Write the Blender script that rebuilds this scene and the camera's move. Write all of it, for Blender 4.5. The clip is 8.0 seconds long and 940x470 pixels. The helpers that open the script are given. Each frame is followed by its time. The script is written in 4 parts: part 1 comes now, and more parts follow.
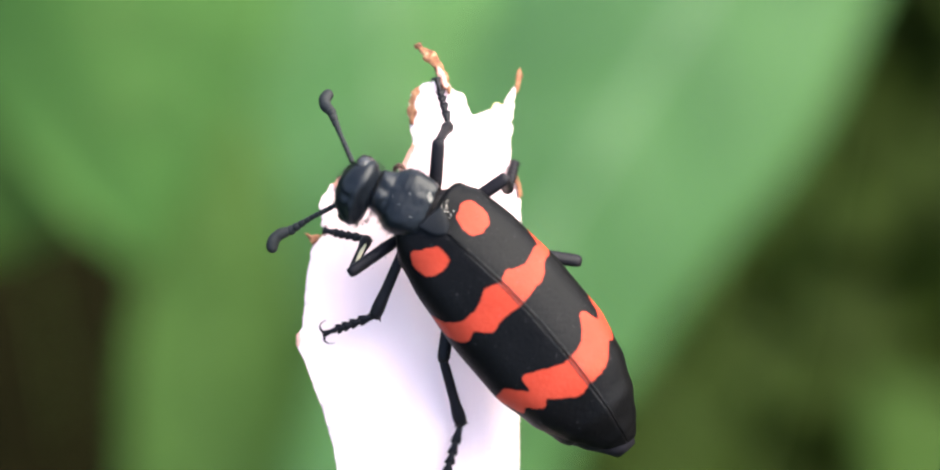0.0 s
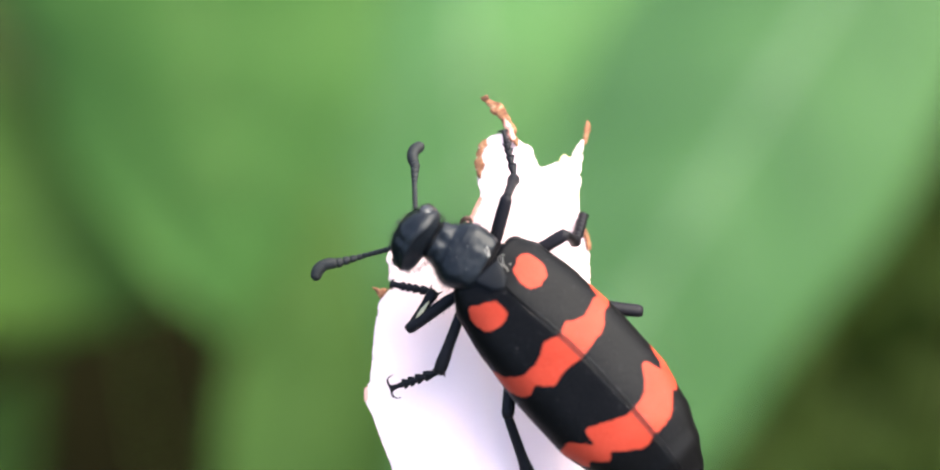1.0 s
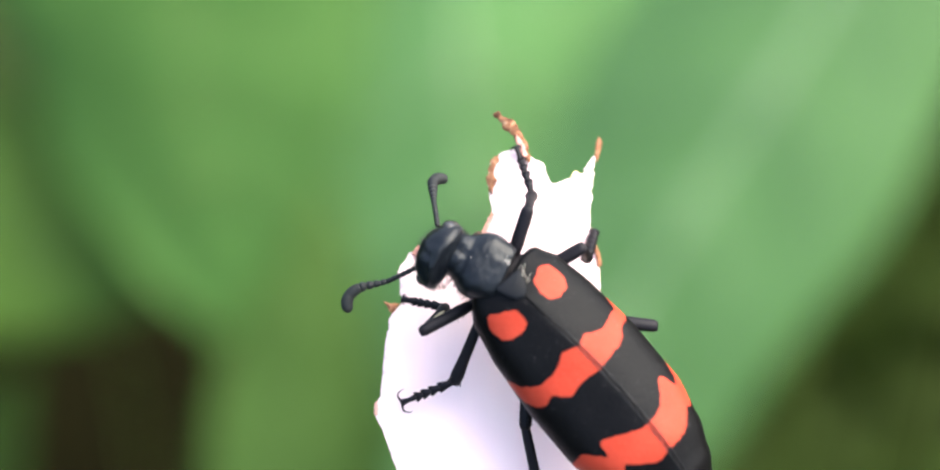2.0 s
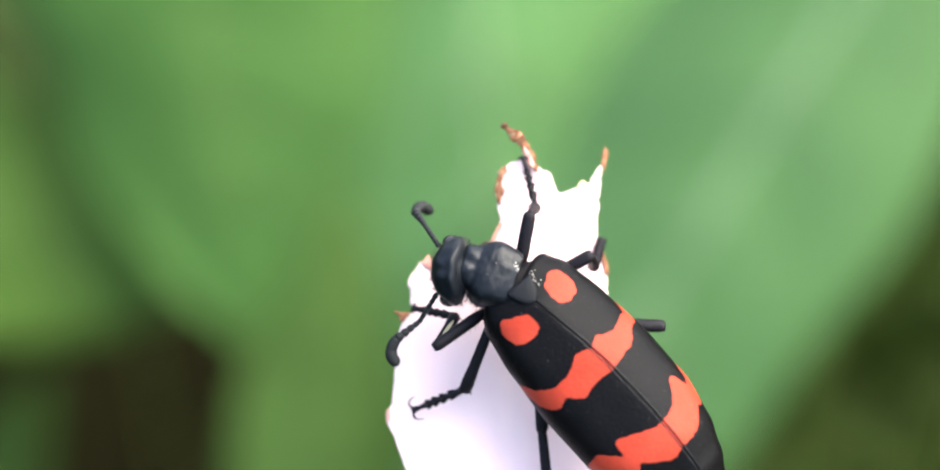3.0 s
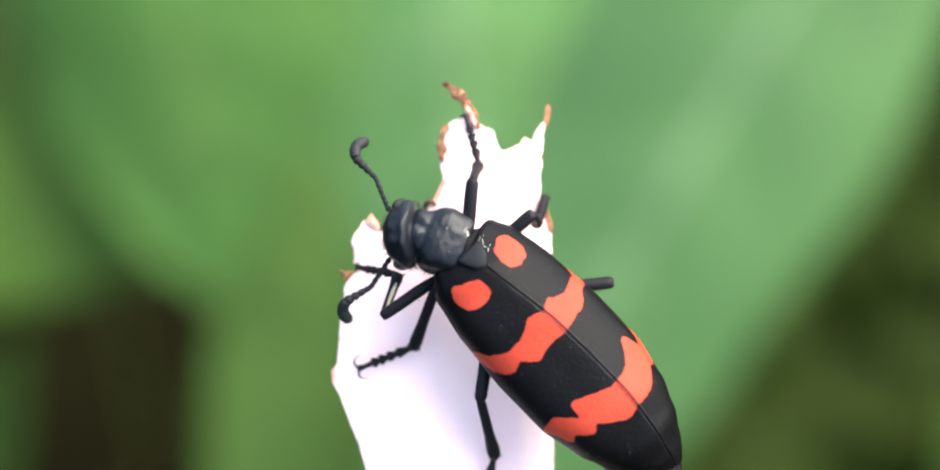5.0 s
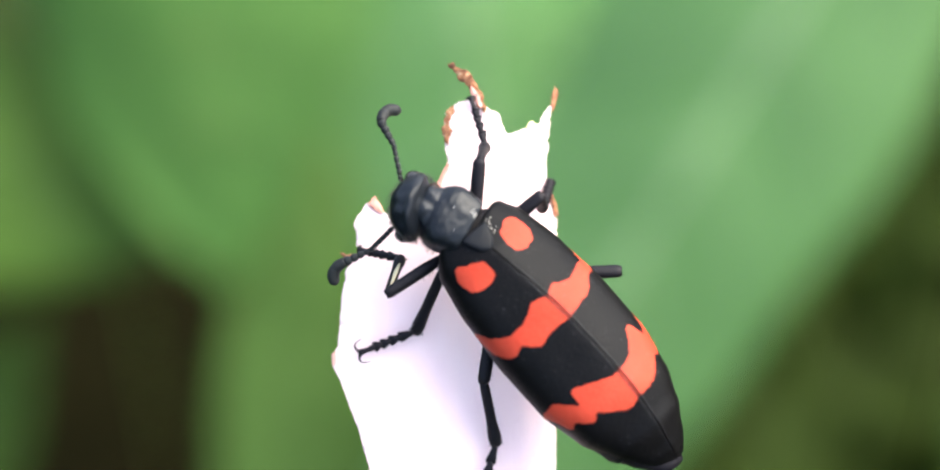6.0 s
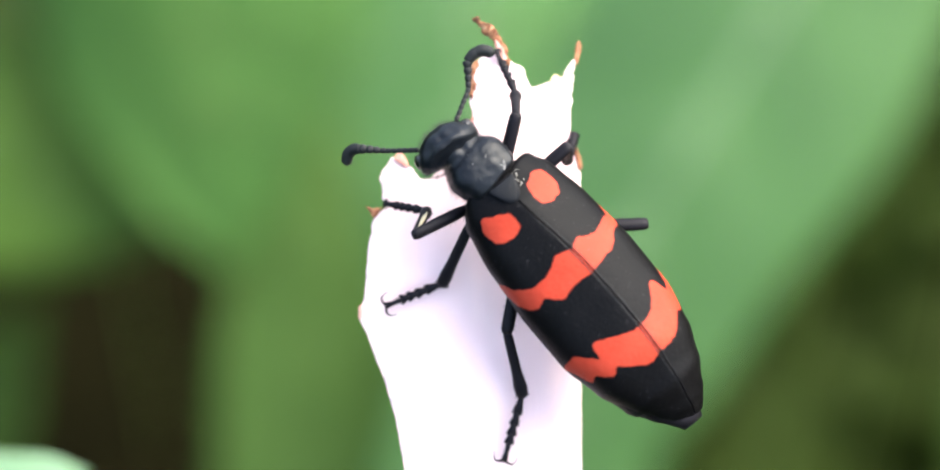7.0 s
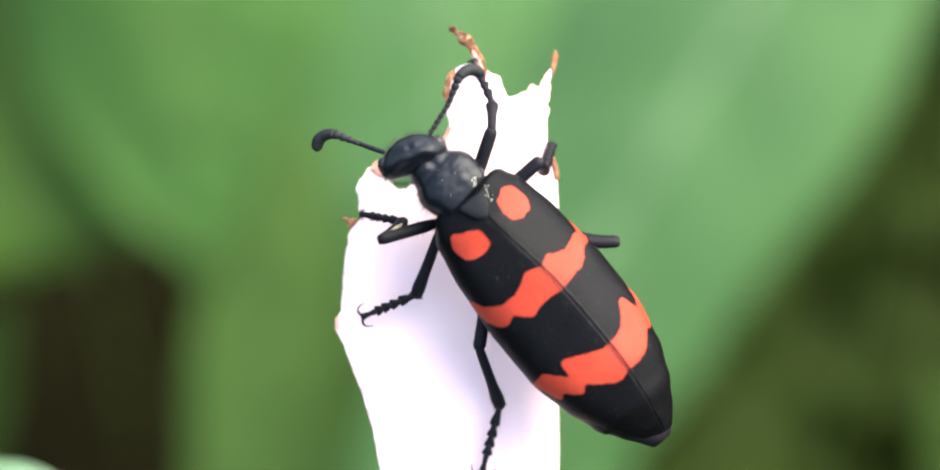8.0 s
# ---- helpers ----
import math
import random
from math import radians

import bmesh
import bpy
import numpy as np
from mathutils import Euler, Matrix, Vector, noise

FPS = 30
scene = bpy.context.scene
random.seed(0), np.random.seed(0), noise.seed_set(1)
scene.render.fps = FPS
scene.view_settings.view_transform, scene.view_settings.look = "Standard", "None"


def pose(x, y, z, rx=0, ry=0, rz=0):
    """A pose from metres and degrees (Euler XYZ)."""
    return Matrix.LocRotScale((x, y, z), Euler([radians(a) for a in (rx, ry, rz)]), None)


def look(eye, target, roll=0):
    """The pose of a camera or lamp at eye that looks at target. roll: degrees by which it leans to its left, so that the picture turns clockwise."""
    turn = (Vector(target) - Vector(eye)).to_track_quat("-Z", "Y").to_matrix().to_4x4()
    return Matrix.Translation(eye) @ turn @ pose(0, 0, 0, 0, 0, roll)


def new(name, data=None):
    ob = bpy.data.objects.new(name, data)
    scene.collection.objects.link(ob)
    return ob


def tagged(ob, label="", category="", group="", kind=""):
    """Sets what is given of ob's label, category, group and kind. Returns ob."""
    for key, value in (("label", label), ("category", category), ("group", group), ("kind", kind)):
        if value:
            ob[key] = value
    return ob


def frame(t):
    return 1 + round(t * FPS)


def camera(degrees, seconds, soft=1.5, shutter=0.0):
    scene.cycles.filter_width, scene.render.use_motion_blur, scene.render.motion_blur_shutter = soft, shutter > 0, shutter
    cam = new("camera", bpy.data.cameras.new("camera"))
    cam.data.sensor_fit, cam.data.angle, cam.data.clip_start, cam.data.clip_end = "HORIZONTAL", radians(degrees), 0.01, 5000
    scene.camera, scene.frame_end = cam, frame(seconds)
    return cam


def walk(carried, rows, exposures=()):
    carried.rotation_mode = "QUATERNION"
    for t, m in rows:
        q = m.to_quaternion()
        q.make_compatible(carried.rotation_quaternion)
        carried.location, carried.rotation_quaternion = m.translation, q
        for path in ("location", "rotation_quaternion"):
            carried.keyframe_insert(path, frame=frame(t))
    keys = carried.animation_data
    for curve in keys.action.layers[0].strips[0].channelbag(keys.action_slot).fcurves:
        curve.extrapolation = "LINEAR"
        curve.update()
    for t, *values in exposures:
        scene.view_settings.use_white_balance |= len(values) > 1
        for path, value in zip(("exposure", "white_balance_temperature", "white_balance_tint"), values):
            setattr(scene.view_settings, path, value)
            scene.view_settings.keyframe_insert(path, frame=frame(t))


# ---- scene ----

MM = 0.001
REACH = 132.06         # lens to flower, mm

# The stage: u to the right, v up the flower, w out of it towards the lens; it leans back by 45 degrees.
LEAN = radians(45)
STAGE = Matrix(((1, 0, 0, 0),
                (0, math.sin(LEAN), -math.cos(LEAN), 0),
                (0, math.cos(LEAN), math.sin(LEAN), 0.85),
                (0, 0, 0, 1)))


def eye(u, v, w, rx, ry, rz):
    """Camera pose from mm on the stage and degrees."""
    return STAGE @ pose(u * MM, v * MM, (w + REACH) * MM, rx, ry, rz)


# ---- camera ----
cam = camera(28.0, 8.0, soft=2.0)
cam.data.dof.use_dof = True
cam.data.dof.focus_distance = (REACH - 3.8) * MM
cam.data.dof.aperture_fstop = 11.5
cam.data.dof.aperture_blades = 0
walk(cam, [
    (0, eye(-2.23, 2.65, -0.59, -0.32, -2.80, 0.45)),
    (0.1, eye(-2.15, 2.63, -0.65, -0.33, -2.74, 0.41)),
    (0.2, eye(-2.07, 2.60, -0.69, -0.31, -2.66, 0.37)),
    (0.3, eye(-2.00, 2.58, -0.80, -0.34, -2.72, 0.33)),
    (0.4, eye(-1.92, 2.55, -0.88, -0.27, -2.80, 0.29)),
    (0.5, eye(-1.84, 2.53, -0.89, -0.18, -2.62, 0.26)),
    (0.6, eye(-1.54, 2.30, -0.93, 0.22, -2.02, 0.27)),
    (0.7, eye(-1.24, 2.06, -1.00, 0.68, -1.36, 0.26)),
    (0.8, eye(-0.94, 1.83, -1.11, 1.12, -0.76, 0.25)),
    (0.9, eye(-0.64, 1.59, -1.28, 1.51, -0.35, 0.23)),
    (1, eye(-0.34, 1.36, -1.47, 1.87, 0.08, 0.21)),
    (1.1, eye(-0.74, 1.47, -1.51, 1.98, 0.03, 0.33)),
    (1.2, eye(-1.14, 1.57, -1.56, 1.99, 0.19, 0.43)),
    (1.3, eye(-1.54, 1.68, -1.61, 2.00, 0.20, 0.55)),
    (1.4, eye(-1.94, 1.78, -1.61, 1.95, -0.03, 0.68)),
    (1.5, eye(-2.34, 1.89, -1.61, 1.91, -0.19, 0.80)),
    (1.6, eye(-2.34, 1.89, -1.54, 1.98, -0.35, 0.82)),
    (1.7, eye(-2.34, 1.89, -1.61, 2.07, -0.49, 0.82)),
    (2.8, eye(-1.04, 2.68, 1.05, 1.88, 0.37, 0.23)),
    (2.9, eye(-1.04, 2.68, 1.03, 1.96, 0.35, 0.23)),
    (3, eye(-1.04, 2.68, 1.01, 2.02, 0.39, 0.23)),
    (3.1, eye(-1.25, 2.39, 1.05, 2.11, 0.26, 0.10)),
    (3.2, eye(-1.45, 2.10, 1.07, 2.19, 0.09, -0.02)),
    (3.3, eye(-1.66, 1.80, 1.11, 2.25, 0.06, -0.14)),
    (3.4, eye(-1.86, 1.51, 1.13, 2.32, 0.02, -0.27)),
    (3.5, eye(-2.07, 1.22, 1.13, 2.52, 0.01, -0.41)),
    (3.6, eye(-1.66, 1.86, 0.97, 2.30, 0.26, -0.33)),
    (3.7, eye(-1.25, 2.49, 0.84, 2.05, 0.47, -0.24)),
    (3.8, eye(-0.85, 3.13, 0.77, 1.77, 0.39, -0.14)),
    (3.9, eye(-0.44, 3.76, 0.73, 1.41, 0.16, -0.03)),
    (4, eye(-0.03, 4.40, 0.70, 0.94, -0.16, 0.07)),
    (4.1, eye(0.22, 4.04, 0.85, 0.91, -0.45, -0.05)),
    (4.2, eye(0.48, 3.67, 0.96, 0.83, -0.88, -0.15)),
    (4.3, eye(0.73, 3.31, 1.13, 0.94, -0.55, -0.29)),
    (4.4, eye(0.99, 2.94, 1.32, 0.95, -0.31, -0.41)),
    (4.5, eye(1.24, 2.58, 1.47, 1.07, -0.31, -0.53)),
    (4.6, eye(1.24, 2.58, 1.43, 0.81, -0.38, -0.52)),
    (4.7, eye(1.24, 2.58, 1.48, 0.70, -0.36, -0.54)),
    (5.8, eye(2.29, 2.51, -0.82, 1.20, 0.20, 0.35)),
    (5.9, eye(2.29, 2.51, -0.79, 0.98, 0.42, 0.33)),
    (6, eye(2.29, 2.51, -0.80, 0.34, 0.23, 0.33)),
    (6.1, eye(2.12, 2.58, -0.85, 0.01, 0.12, 0.31)),
    (6.2, eye(1.95, 2.65, -0.89, -0.16, 0.05, 0.30)),
    (6.3, eye(1.77, 2.72, -0.94, -0.24, -0.08, 0.28)),
    (6.4, eye(1.60, 2.79, -0.94, -0.19, 0.04, 0.28)),
    (6.5, eye(1.43, 2.86, -0.96, -0.24, 0.06, 0.26)),
    (6.6, eye(1.14, 2.29, -0.74, 0.08, 0.12, 0.21)),
    (6.7, eye(0.86, 1.72, -0.54, 0.21, -0.05, 0.16)),
    (6.8, eye(0.57, 1.14, -0.37, 0.10, -0.18, 0.11)),
    (6.9, eye(0.29, 0.57, -0.17, 0.11, -0.11, 0.06)),
    (7, eye(0.00, 0.00, 0.00, 0.00, 0.00, 0.00)),
    (7.1, eye(0.20, 0.42, -0.20, -0.26, 0.11, 0.02)),
    (7.2, eye(0.40, 0.83, -0.35, -0.37, 0.35, 0.04)),
    (7.3, eye(0.59, 1.25, -0.47, -0.48, 0.40, 0.08)),
    (7.4, eye(0.79, 1.66, -0.63, -0.66, 0.08, 0.11)),
    (7.5, eye(0.99, 2.08, -0.78, -0.80, -0.06, 0.13)),
    (7.6, eye(0.74, 1.86, -0.79, -0.57, -0.82, 0.07)),
    (7.8, eye(0.23, 1.43, -0.77, -0.54, -0.94, -0.04)),
    (8, eye(-0.27, 1.00, -0.59, -0.12, -0.82, -0.16)),
], exposures=[(0, 2.51, 7600, 12), (8, 2.51, 7600, 12)])

# ---- light: bright overcast sky, soft sun from one side and above ----
world = bpy.data.worlds.new("sky")
scene.world = world
world.use_nodes = True
wn = world.node_tree.nodes
sky = wn.new("ShaderNodeTexSky")
sky.sky_type, sky.sun_disc = "NISHITA", False
sky.sun_elevation, sky.sun_rotation = radians(55), radians(78)
sky.dust_density, sky.ozone_density = 4.0, 1.0
world.node_tree.links.new(sky.outputs[0], wn["Background"].inputs[0])
wn["Background"].inputs[1].default_value = 0.15
sun_data = bpy.data.lights.new("sun", "SUN")
sun_data.energy, sun_data.angle, sun_data.color = 1.05, radians(60), (1.0, 0.99, 0.97)
sun = new("sun", sun_data)
az, el = radians(78), radians(55)
sun.matrix_world = look((math.sin(az) * math.cos(el) * 5, math.cos(az) * math.cos(el) * 5, math.sin(el) * 5), (0, 0, 0))


# ---- materials ----
def nodes_of(name):
    m = bpy.data.materials.new(name)
    m.use_nodes = True
    t = m.node_tree
    return m, t.nodes, t.links, t.nodes["Principled BSDF"]


def noise_node(n, l, scale, detail=4.0, rough=0.6, coord="Object"):
    c = n.new("ShaderNodeTexCoord")
    x = n.new("ShaderNodeTexNoise")
    x.inputs["Scale"].default_value, x.inputs["Detail"].default_value, x.inputs["Roughness"].default_value = scale, detail, rough
    l.new(c.outputs[coord], x.inputs["Vector"])
    return x


def ramp(n, l, source, stops):
    r = n.new("ShaderNodeValToRGB")
    while len(r.color_ramp.elements) < len(stops):
        r.color_ramp.elements.new(0.5)
    for e, (p, c) in zip(r.color_ramp.elements, stops):
        e.position, e.color = p, (*c, 1)
    l.new(source, r.inputs[0])
    return r


def add_bump(n, l, bsdf, source, strength, distance):
    b = n.new("ShaderNodeBump")
    b.inputs["Strength"].default_value, b.inputs["Distance"].default_value = strength, distance
    l.new(source, b.inputs["Height"])
    l.new(b.outputs[0], bsdf.inputs["Normal"])
    return b


def chitin(name, low, high, rough, grain=2600.0, bump=0.5, spec=0.5):
    """Black cuticle with fine pitted grain and slow colour drift."""
    m, n, l, b = nodes_of(name)
    slow = noise_node(n, l, 420, 3)
    l.new(ramp(n, l, slow.outputs[0], [(0.3, low), (0.75, high)]).outputs[0], b.inputs["Base Color"])
    fine = noise_node(n, l, grain, 3)
    add_bump(n, l, b, fine.outputs[0], bump, 0.00006)
    mix = n.new("ShaderNodeMapRange")
    mix.inputs["To Min"].default_value, mix.inputs["To Max"].default_value = rough - 0.1, rough + 0.12
    l.new(slow.outputs[0], mix.inputs["Value"])
    l.new(mix.outputs[0], b.inputs["Roughness"])
    b.inputs["Specular IOR Level"].default_value = spec
    b.inputs["Specular Tint"].default_value = (0.78, 0.9, 1.0, 1)
    return m


def curve_node(n, l, source, pts):
    c = n.new("ShaderNodeFloatCurve")
    line = c.mapping.curves[0]
    while len(line.points) < len(pts):
        line.points.new(0.5, 0.5)
    for p, (x, y) in zip(line.points, pts):
        p.location, p.handle_type = (x, y), "AUTO"
    c.mapping.update()
    l.new(source, c.inputs["Value"])
    return c.outputs[0]


def maths(n, l, op, a, b=None):
    x = n.new("ShaderNodeMath")
    x.operation = op
    for i, v in enumerate((a, b)):
        if v is None:
            continue
        if isinstance(v, (int, float)):
            x.inputs[i].default_value = v
        else:
            l.new(v, x.inputs[i])
    return x.outputs[0]


def wing_case(name, bands, spot):
    """Black leathery wing case with two wavy orange-red bands and a shoulder spot."""
    m, n, l, b = nodes_of(name)
    uv = n.new("ShaderNodeUVMap")
    sep = n.new("ShaderNodeSeparateXYZ")
    l.new(uv.outputs[0], sep.inputs[0])
    u = sep.outputs[0]
    wob = noise_node(n, l, 1150, 4)
    v = maths(n, l, "ADD", sep.outputs[1], maths(n, l, "MULTIPLY", maths(n, l, "SUBTRACT", wob.outputs[0], 0.5), 0.03))
    total = None

    def soft_step(x):
        r = n.new("ShaderNodeMapRange")
        r.interpolation_type = "SMOOTHSTEP"
        r.inputs["From Min"].default_value, r.inputs["From Max"].default_value = -0.0035, 0.0035
        l.new(x, r.inputs["Value"])
        return r.outputs[0]
    for top, bottom in bands:
        inside = maths(n, l, "MULTIPLY", soft_step(maths(n, l, "SUBTRACT", v, curve_node(n, l, u, top))),
                       soft_step(maths(n, l, "SUBTRACT", curve_node(n, l, u, bottom), v)))
        total = inside if total is None else maths(n, l, "MAXIMUM", total, inside)
    cu, cv, ru, rv, slant = spot
    uneven = noise_node(n, l, 900, 2)
    du = maths(n, l, "SUBTRACT", maths(n, l, "ADD", u, maths(n, l, "MULTIPLY", maths(n, l, "SUBTRACT", uneven.outputs[0], 0.5), 0.12)), cu)
    dv = maths(n, l, "SUBTRACT", maths(n, l, "SUBTRACT", v, cv), maths(n, l, "MULTIPLY", du, slant))
    e = maths(n, l, "ADD", maths(n, l, "POWER", maths(n, l, "ABSOLUTE", maths(n, l, "DIVIDE", du, ru)), 2.4),
              maths(n, l, "POWER", maths(n, l, "ABSOLUTE", maths(n, l, "DIVIDE", dv, rv)), 2.4))
    disc = soft_step(maths(n, l, "MULTIPLY", maths(n, l, "SUBTRACT", 1.0, e), 0.03))
    total = maths(n, l, "MAXIMUM", total, disc)
    slow = noise_node(n, l, 260, 4)
    red = ramp(n, l, slow.outputs[0], [(0.3, (0.30, 0.034, 0.019)), (0.7, (0.39, 0.050, 0.029))])
    black = ramp(n, l, slow.outputs[0], [(0.3, (0.0018, 0.0018, 0.002)), (0.72, (0.0038, 0.0038, 0.0042))])
    mix = n.new("ShaderNodeMix")
    mix.data_type = "RGBA"
    l.new(total, mix.inputs["Factor"])
    l.new(black.outputs[0], mix.inputs["A"])
    l.new(red.outputs[0], mix.inputs["B"])
    grit = noise_node(n, l, 5200, 2, 0.4)
    speck = n.new("ShaderNodeMapRange")
    speck.inputs["From Min"].default_value, speck.inputs["From Max"].default_value = 0.70, 0.76
    l.new(grit.outputs[0], speck.inputs["Value"])
    dusty = n.new("ShaderNodeMix")
    dusty.data_type = "RGBA"
    l.new(maths(n, l, "MULTIPLY", speck.outputs[0], 0.3), dusty.inputs["Factor"])
    l.new(mix.outputs["Result"], dusty.inputs["A"])
    dusty.inputs["B"].default_value = (0.12, 0.12, 0.13, 1)
    l.new(dusty.outputs["Result"], b.inputs["Base Color"])
    b.inputs["Roughness"].default_value = 0.46
    b.inputs["Specular IOR Level"].default_value = 0.075
    b.inputs["Specular Tint"].default_value = (0.72, 0.86, 1.0, 1)
    fine = noise_node(n, l, 3000, 3)
    rib = noise_node(n, l, 330, 3)
    add_bump(n, l, b, maths(n, l, "ADD", fine.outputs[0], maths(n, l, "MULTIPLY", rib.outputs[0], 0.9)), 0.6, 0.00007)
    return m


LEFT_BANDS = [
    ([(0, 0.308), (.12, 0.298), (.24, 0.325), (.5, 0.322), (.64, 0.300), (.82, 0.260), (1, 0.250)],
     [(0, .412), (.18, .405), (.28, .415), (.41, .385), (.54, .388), (.78, .345), (.9, .30), (1, .28)]),
    ([(0, 0.642), (.14, 0.627), (.30, 0.597), (.37, 0.600), (.40, 0.637), (.46, 0.624), (.575, 0.592), (.75, 0.592), (1, 0.612)],
     [(0, .745), (.1, .757), (.22, .735), (.345, .70), (.425, .718), (.52, .702), (.59, .68), (.75, .685), (.82, .64), (1, .62)])]
RIGHT_BANDS = [
    ([(0, 0.308), (.09, 0.295), (.25, 0.315), (.48, 0.300), (.62, 0.295), (.74, 0.255), (1, 0.245)],
     [(0, .412), (.13, .402), (.32, .385), (.45, .355), (.6, .352), (.75, .34), (1, .30)]),
    ([(0, 0.642), (.2, 0.620), (.34, 0.567), (.42, 0.567), (.5, 0.612), (.56, 0.610), (.7, 0.552), (1, 0.542)],
     [(0, .745), (.2, .742), (.35, .725), (.5, .695), (.6, .70), (.75, .68), (1, .64)])]
M_LEFT = wing_case("wing_case_left", LEFT_BANDS, (.345, .112, .205, .046, -.07))
M_RIGHT = wing_case("wing_case_right", RIGHT_BANDS, (.26, .098, .158, .050, -.06))
M_BODY = chitin("body_cuticle", (0.0028, 0.004, 0.006), (0.0075, 0.0105, 0.015), 0.36, 1900, 0.8, 0.2)
M_LEG = chitin("leg_cuticle", (0.004, 0.0036, 0.005), (0.009, 0.008, 0.011), 0.55, 3000, 0.4, 0.16)
M_ANT = chitin("antenna_cuticle", (0.007, 0.008, 0.009), (0.014, 0.017, 0.017), 0.65, 3000, 0.5, 0.25)
M_PLATE = chitin("plate_cuticle", (0.003, 0.004, 0.006), (0.007, 0.009, 0.012), 0.5, 1900, 0.6, 0.1)
M_BEAD = chitin("bead_cuticle", (0.006, 0.006, 0.007), (0.02, 0.02, 0.022), 0.42, 2600, 0.9, 0.3)
M_EYE = chitin("eye_cuticle", (0.012, 0.012, 0.013), (0.02, 0.02, 0.02), 0.25, 6000, 0.3)
M_PAD = chitin("pale_pad", (0.36, 0.33, 0.20), (0.52, 0.48, 0.33), 0.6, 3000, 0.4)
M_HAIR = chitin("hair", (0.015, 0.014, 0.013), (0.03, 0.028, 0.026), 0.5)
M_GRAIN = chitin("pollen", (0.55, 0.55, 0.5), (0.7, 0.7, 0.66), 0.6)


def petal_material():
    m, n, l, b = nodes_of("petal")
    slow = noise_node(n, l, 90, 4)
    col = ramp(n, l, slow.outputs[0], [(0.3, (0.92, 0.74, 0.80)), (0.7, (0.94, 0.80, 0.83))])
    l.new(col.outputs[0], b.inputs["Base Color"])
    c = n.new("ShaderNodeTexCoord")
    mp = n.new("ShaderNodeMapping")
    mp.inputs["Scale"].default_value = (1.0, 0.12, 1.0)
    l.new(c.outputs["Object"], mp.inputs["Vector"])
    fib = n.new("ShaderNodeTexNoise")
    fib.inputs["Scale"].default_value, fib.inputs["Detail"].default_value = 900, 4
    l.new(mp.outputs[0], fib.inputs["Vector"])
    add_bump(n, l, b, fib.outputs[0], 0.5, 0.0001)
    b.inputs["Roughness"].default_value = 0.6
    tr = n.new("ShaderNodeBsdfTranslucent")
    l.new(col.outputs[0], tr.inputs["Color"])
    mx = n.new("ShaderNodeMixShader")
    mx.inputs[0].default_value = 0.3
    out = n["Material Output"]
    l.new(b.outputs[0], mx.inputs[1])
    l.new(tr.outputs[0], mx.inputs[2])
    l.new(mx.outputs[0], out.inputs["Surface"])
    return m


def mottled(name, stops, scale, rough=0.6, bump=0.4, dist=0.0002, through_light=0.0, spec=0.4):
    m, n, l, b = nodes_of(name)
    slow = noise_node(n, l, scale, 5)
    col = ramp(n, l, slow.outputs[0], stops)
    l.new(col.outputs[0], b.inputs["Base Color"])
    fine = noise_node(n, l, scale * 12, 4)
    add_bump(n, l, b, fine.outputs[0], bump, dist)
    b.inputs["Roughness"].default_value = rough
    b.inputs["Specular IOR Level"].default_value = spec
    if through_light:
        tr = n.new("ShaderNodeBsdfTranslucent")
        l.new(col.outputs[0], tr.inputs["Color"])
        mx = n.new("ShaderNodeMixShader")
        mx.inputs[0].default_value = through_light
        l.new(b.outputs[0], mx.inputs[1])
        l.new(tr.outputs[0], mx.inputs[2])
        l.new(mx.outputs[0], n["Material Output"].inputs["Surface"])
    return m


M_PETAL = petal_material()
M_DRY = mottled("dried_edge", [(0.34, (0.06, 0.022, 0.012)), (0.48, (0.17, 0.065, 0.032)), (0.60, (0.28, 0.13, 0.065)), (0.72, (0.55, 0.38, 0.25))], 1700, 0.7)
M_SCRAP = mottled("dark_scrap", [(0.3, (0.03, 0.014, 0.010)), (0.7, (0.09, 0.04, 0.025))], 900, 0.6)
M_CREAM = mottled("dried_cream", [(0.3, (0.62, 0.48, 0.26)), (0.7, (0.78, 0.68, 0.45))], 800, 0.7)
M_PINK = mottled("withered_pink", [(0.3, (0.55, 0.20, 0.16)), (0.7, (0.72, 0.45, 0.40))], 700, 0.7)
M_LEAF = mottled("leaf_green", [(0.25, (0.050, 0.148, 0.041)), (0.75, (0.079, 0.206, 0.064))], 22, 0.45, 0.3, 0.0005, 0.25)
M_LEAF_B = mottled("leaf_yellow_green", [(0.25, (0.037, 0.094, 0.020)), (0.75, (0.059, 0.131, 0.031))], 25, 0.6, 0.3, 0.0005, 0.25, 0.1)
M_LEAF_F = mottled("leaf_cool_green", [(0.25, (0.034, 0.108, 0.025)), (0.75, (0.055, 0.148, 0.037))], 25, 0.6, 0.3, 0.0005, 0.25, 0.1)
# Darker copy of the leaf green, with the lower leaves' shade in its colour
M_LEAF_C = mottled("leaf_shade_green", [(0.25, (0.022, 0.062, 0.009)), (0.75, (0.04, 0.095, 0.014))], 25, 0.6, 0.3, 0.0005, 0.2, 0.15)
M_LEAF_D = mottled("leaf_fresh_green", [(0.25, (0.060, 0.172, 0.059)), (0.75, (0.092, 0.236, 0.088))], 22, 0.6, 0.3, 0.0005, 0.25, 0.1)
M_LEAF_E = mottled("leaf_mid_green", [(0.25, (0.038, 0.097, 0.016)), (0.75, (0.062, 0.137, 0.026))], 25, 0.6, 0.3, 0.0005, 0.22, 0.1)
M_LEAF_Y = mottled("leaf_young", [(0.25, (0.085, 0.14, 0.014)), (0.75, (0.13, 0.19, 0.025))], 25, 0.5, 0.3, 0.0005, 0.3)
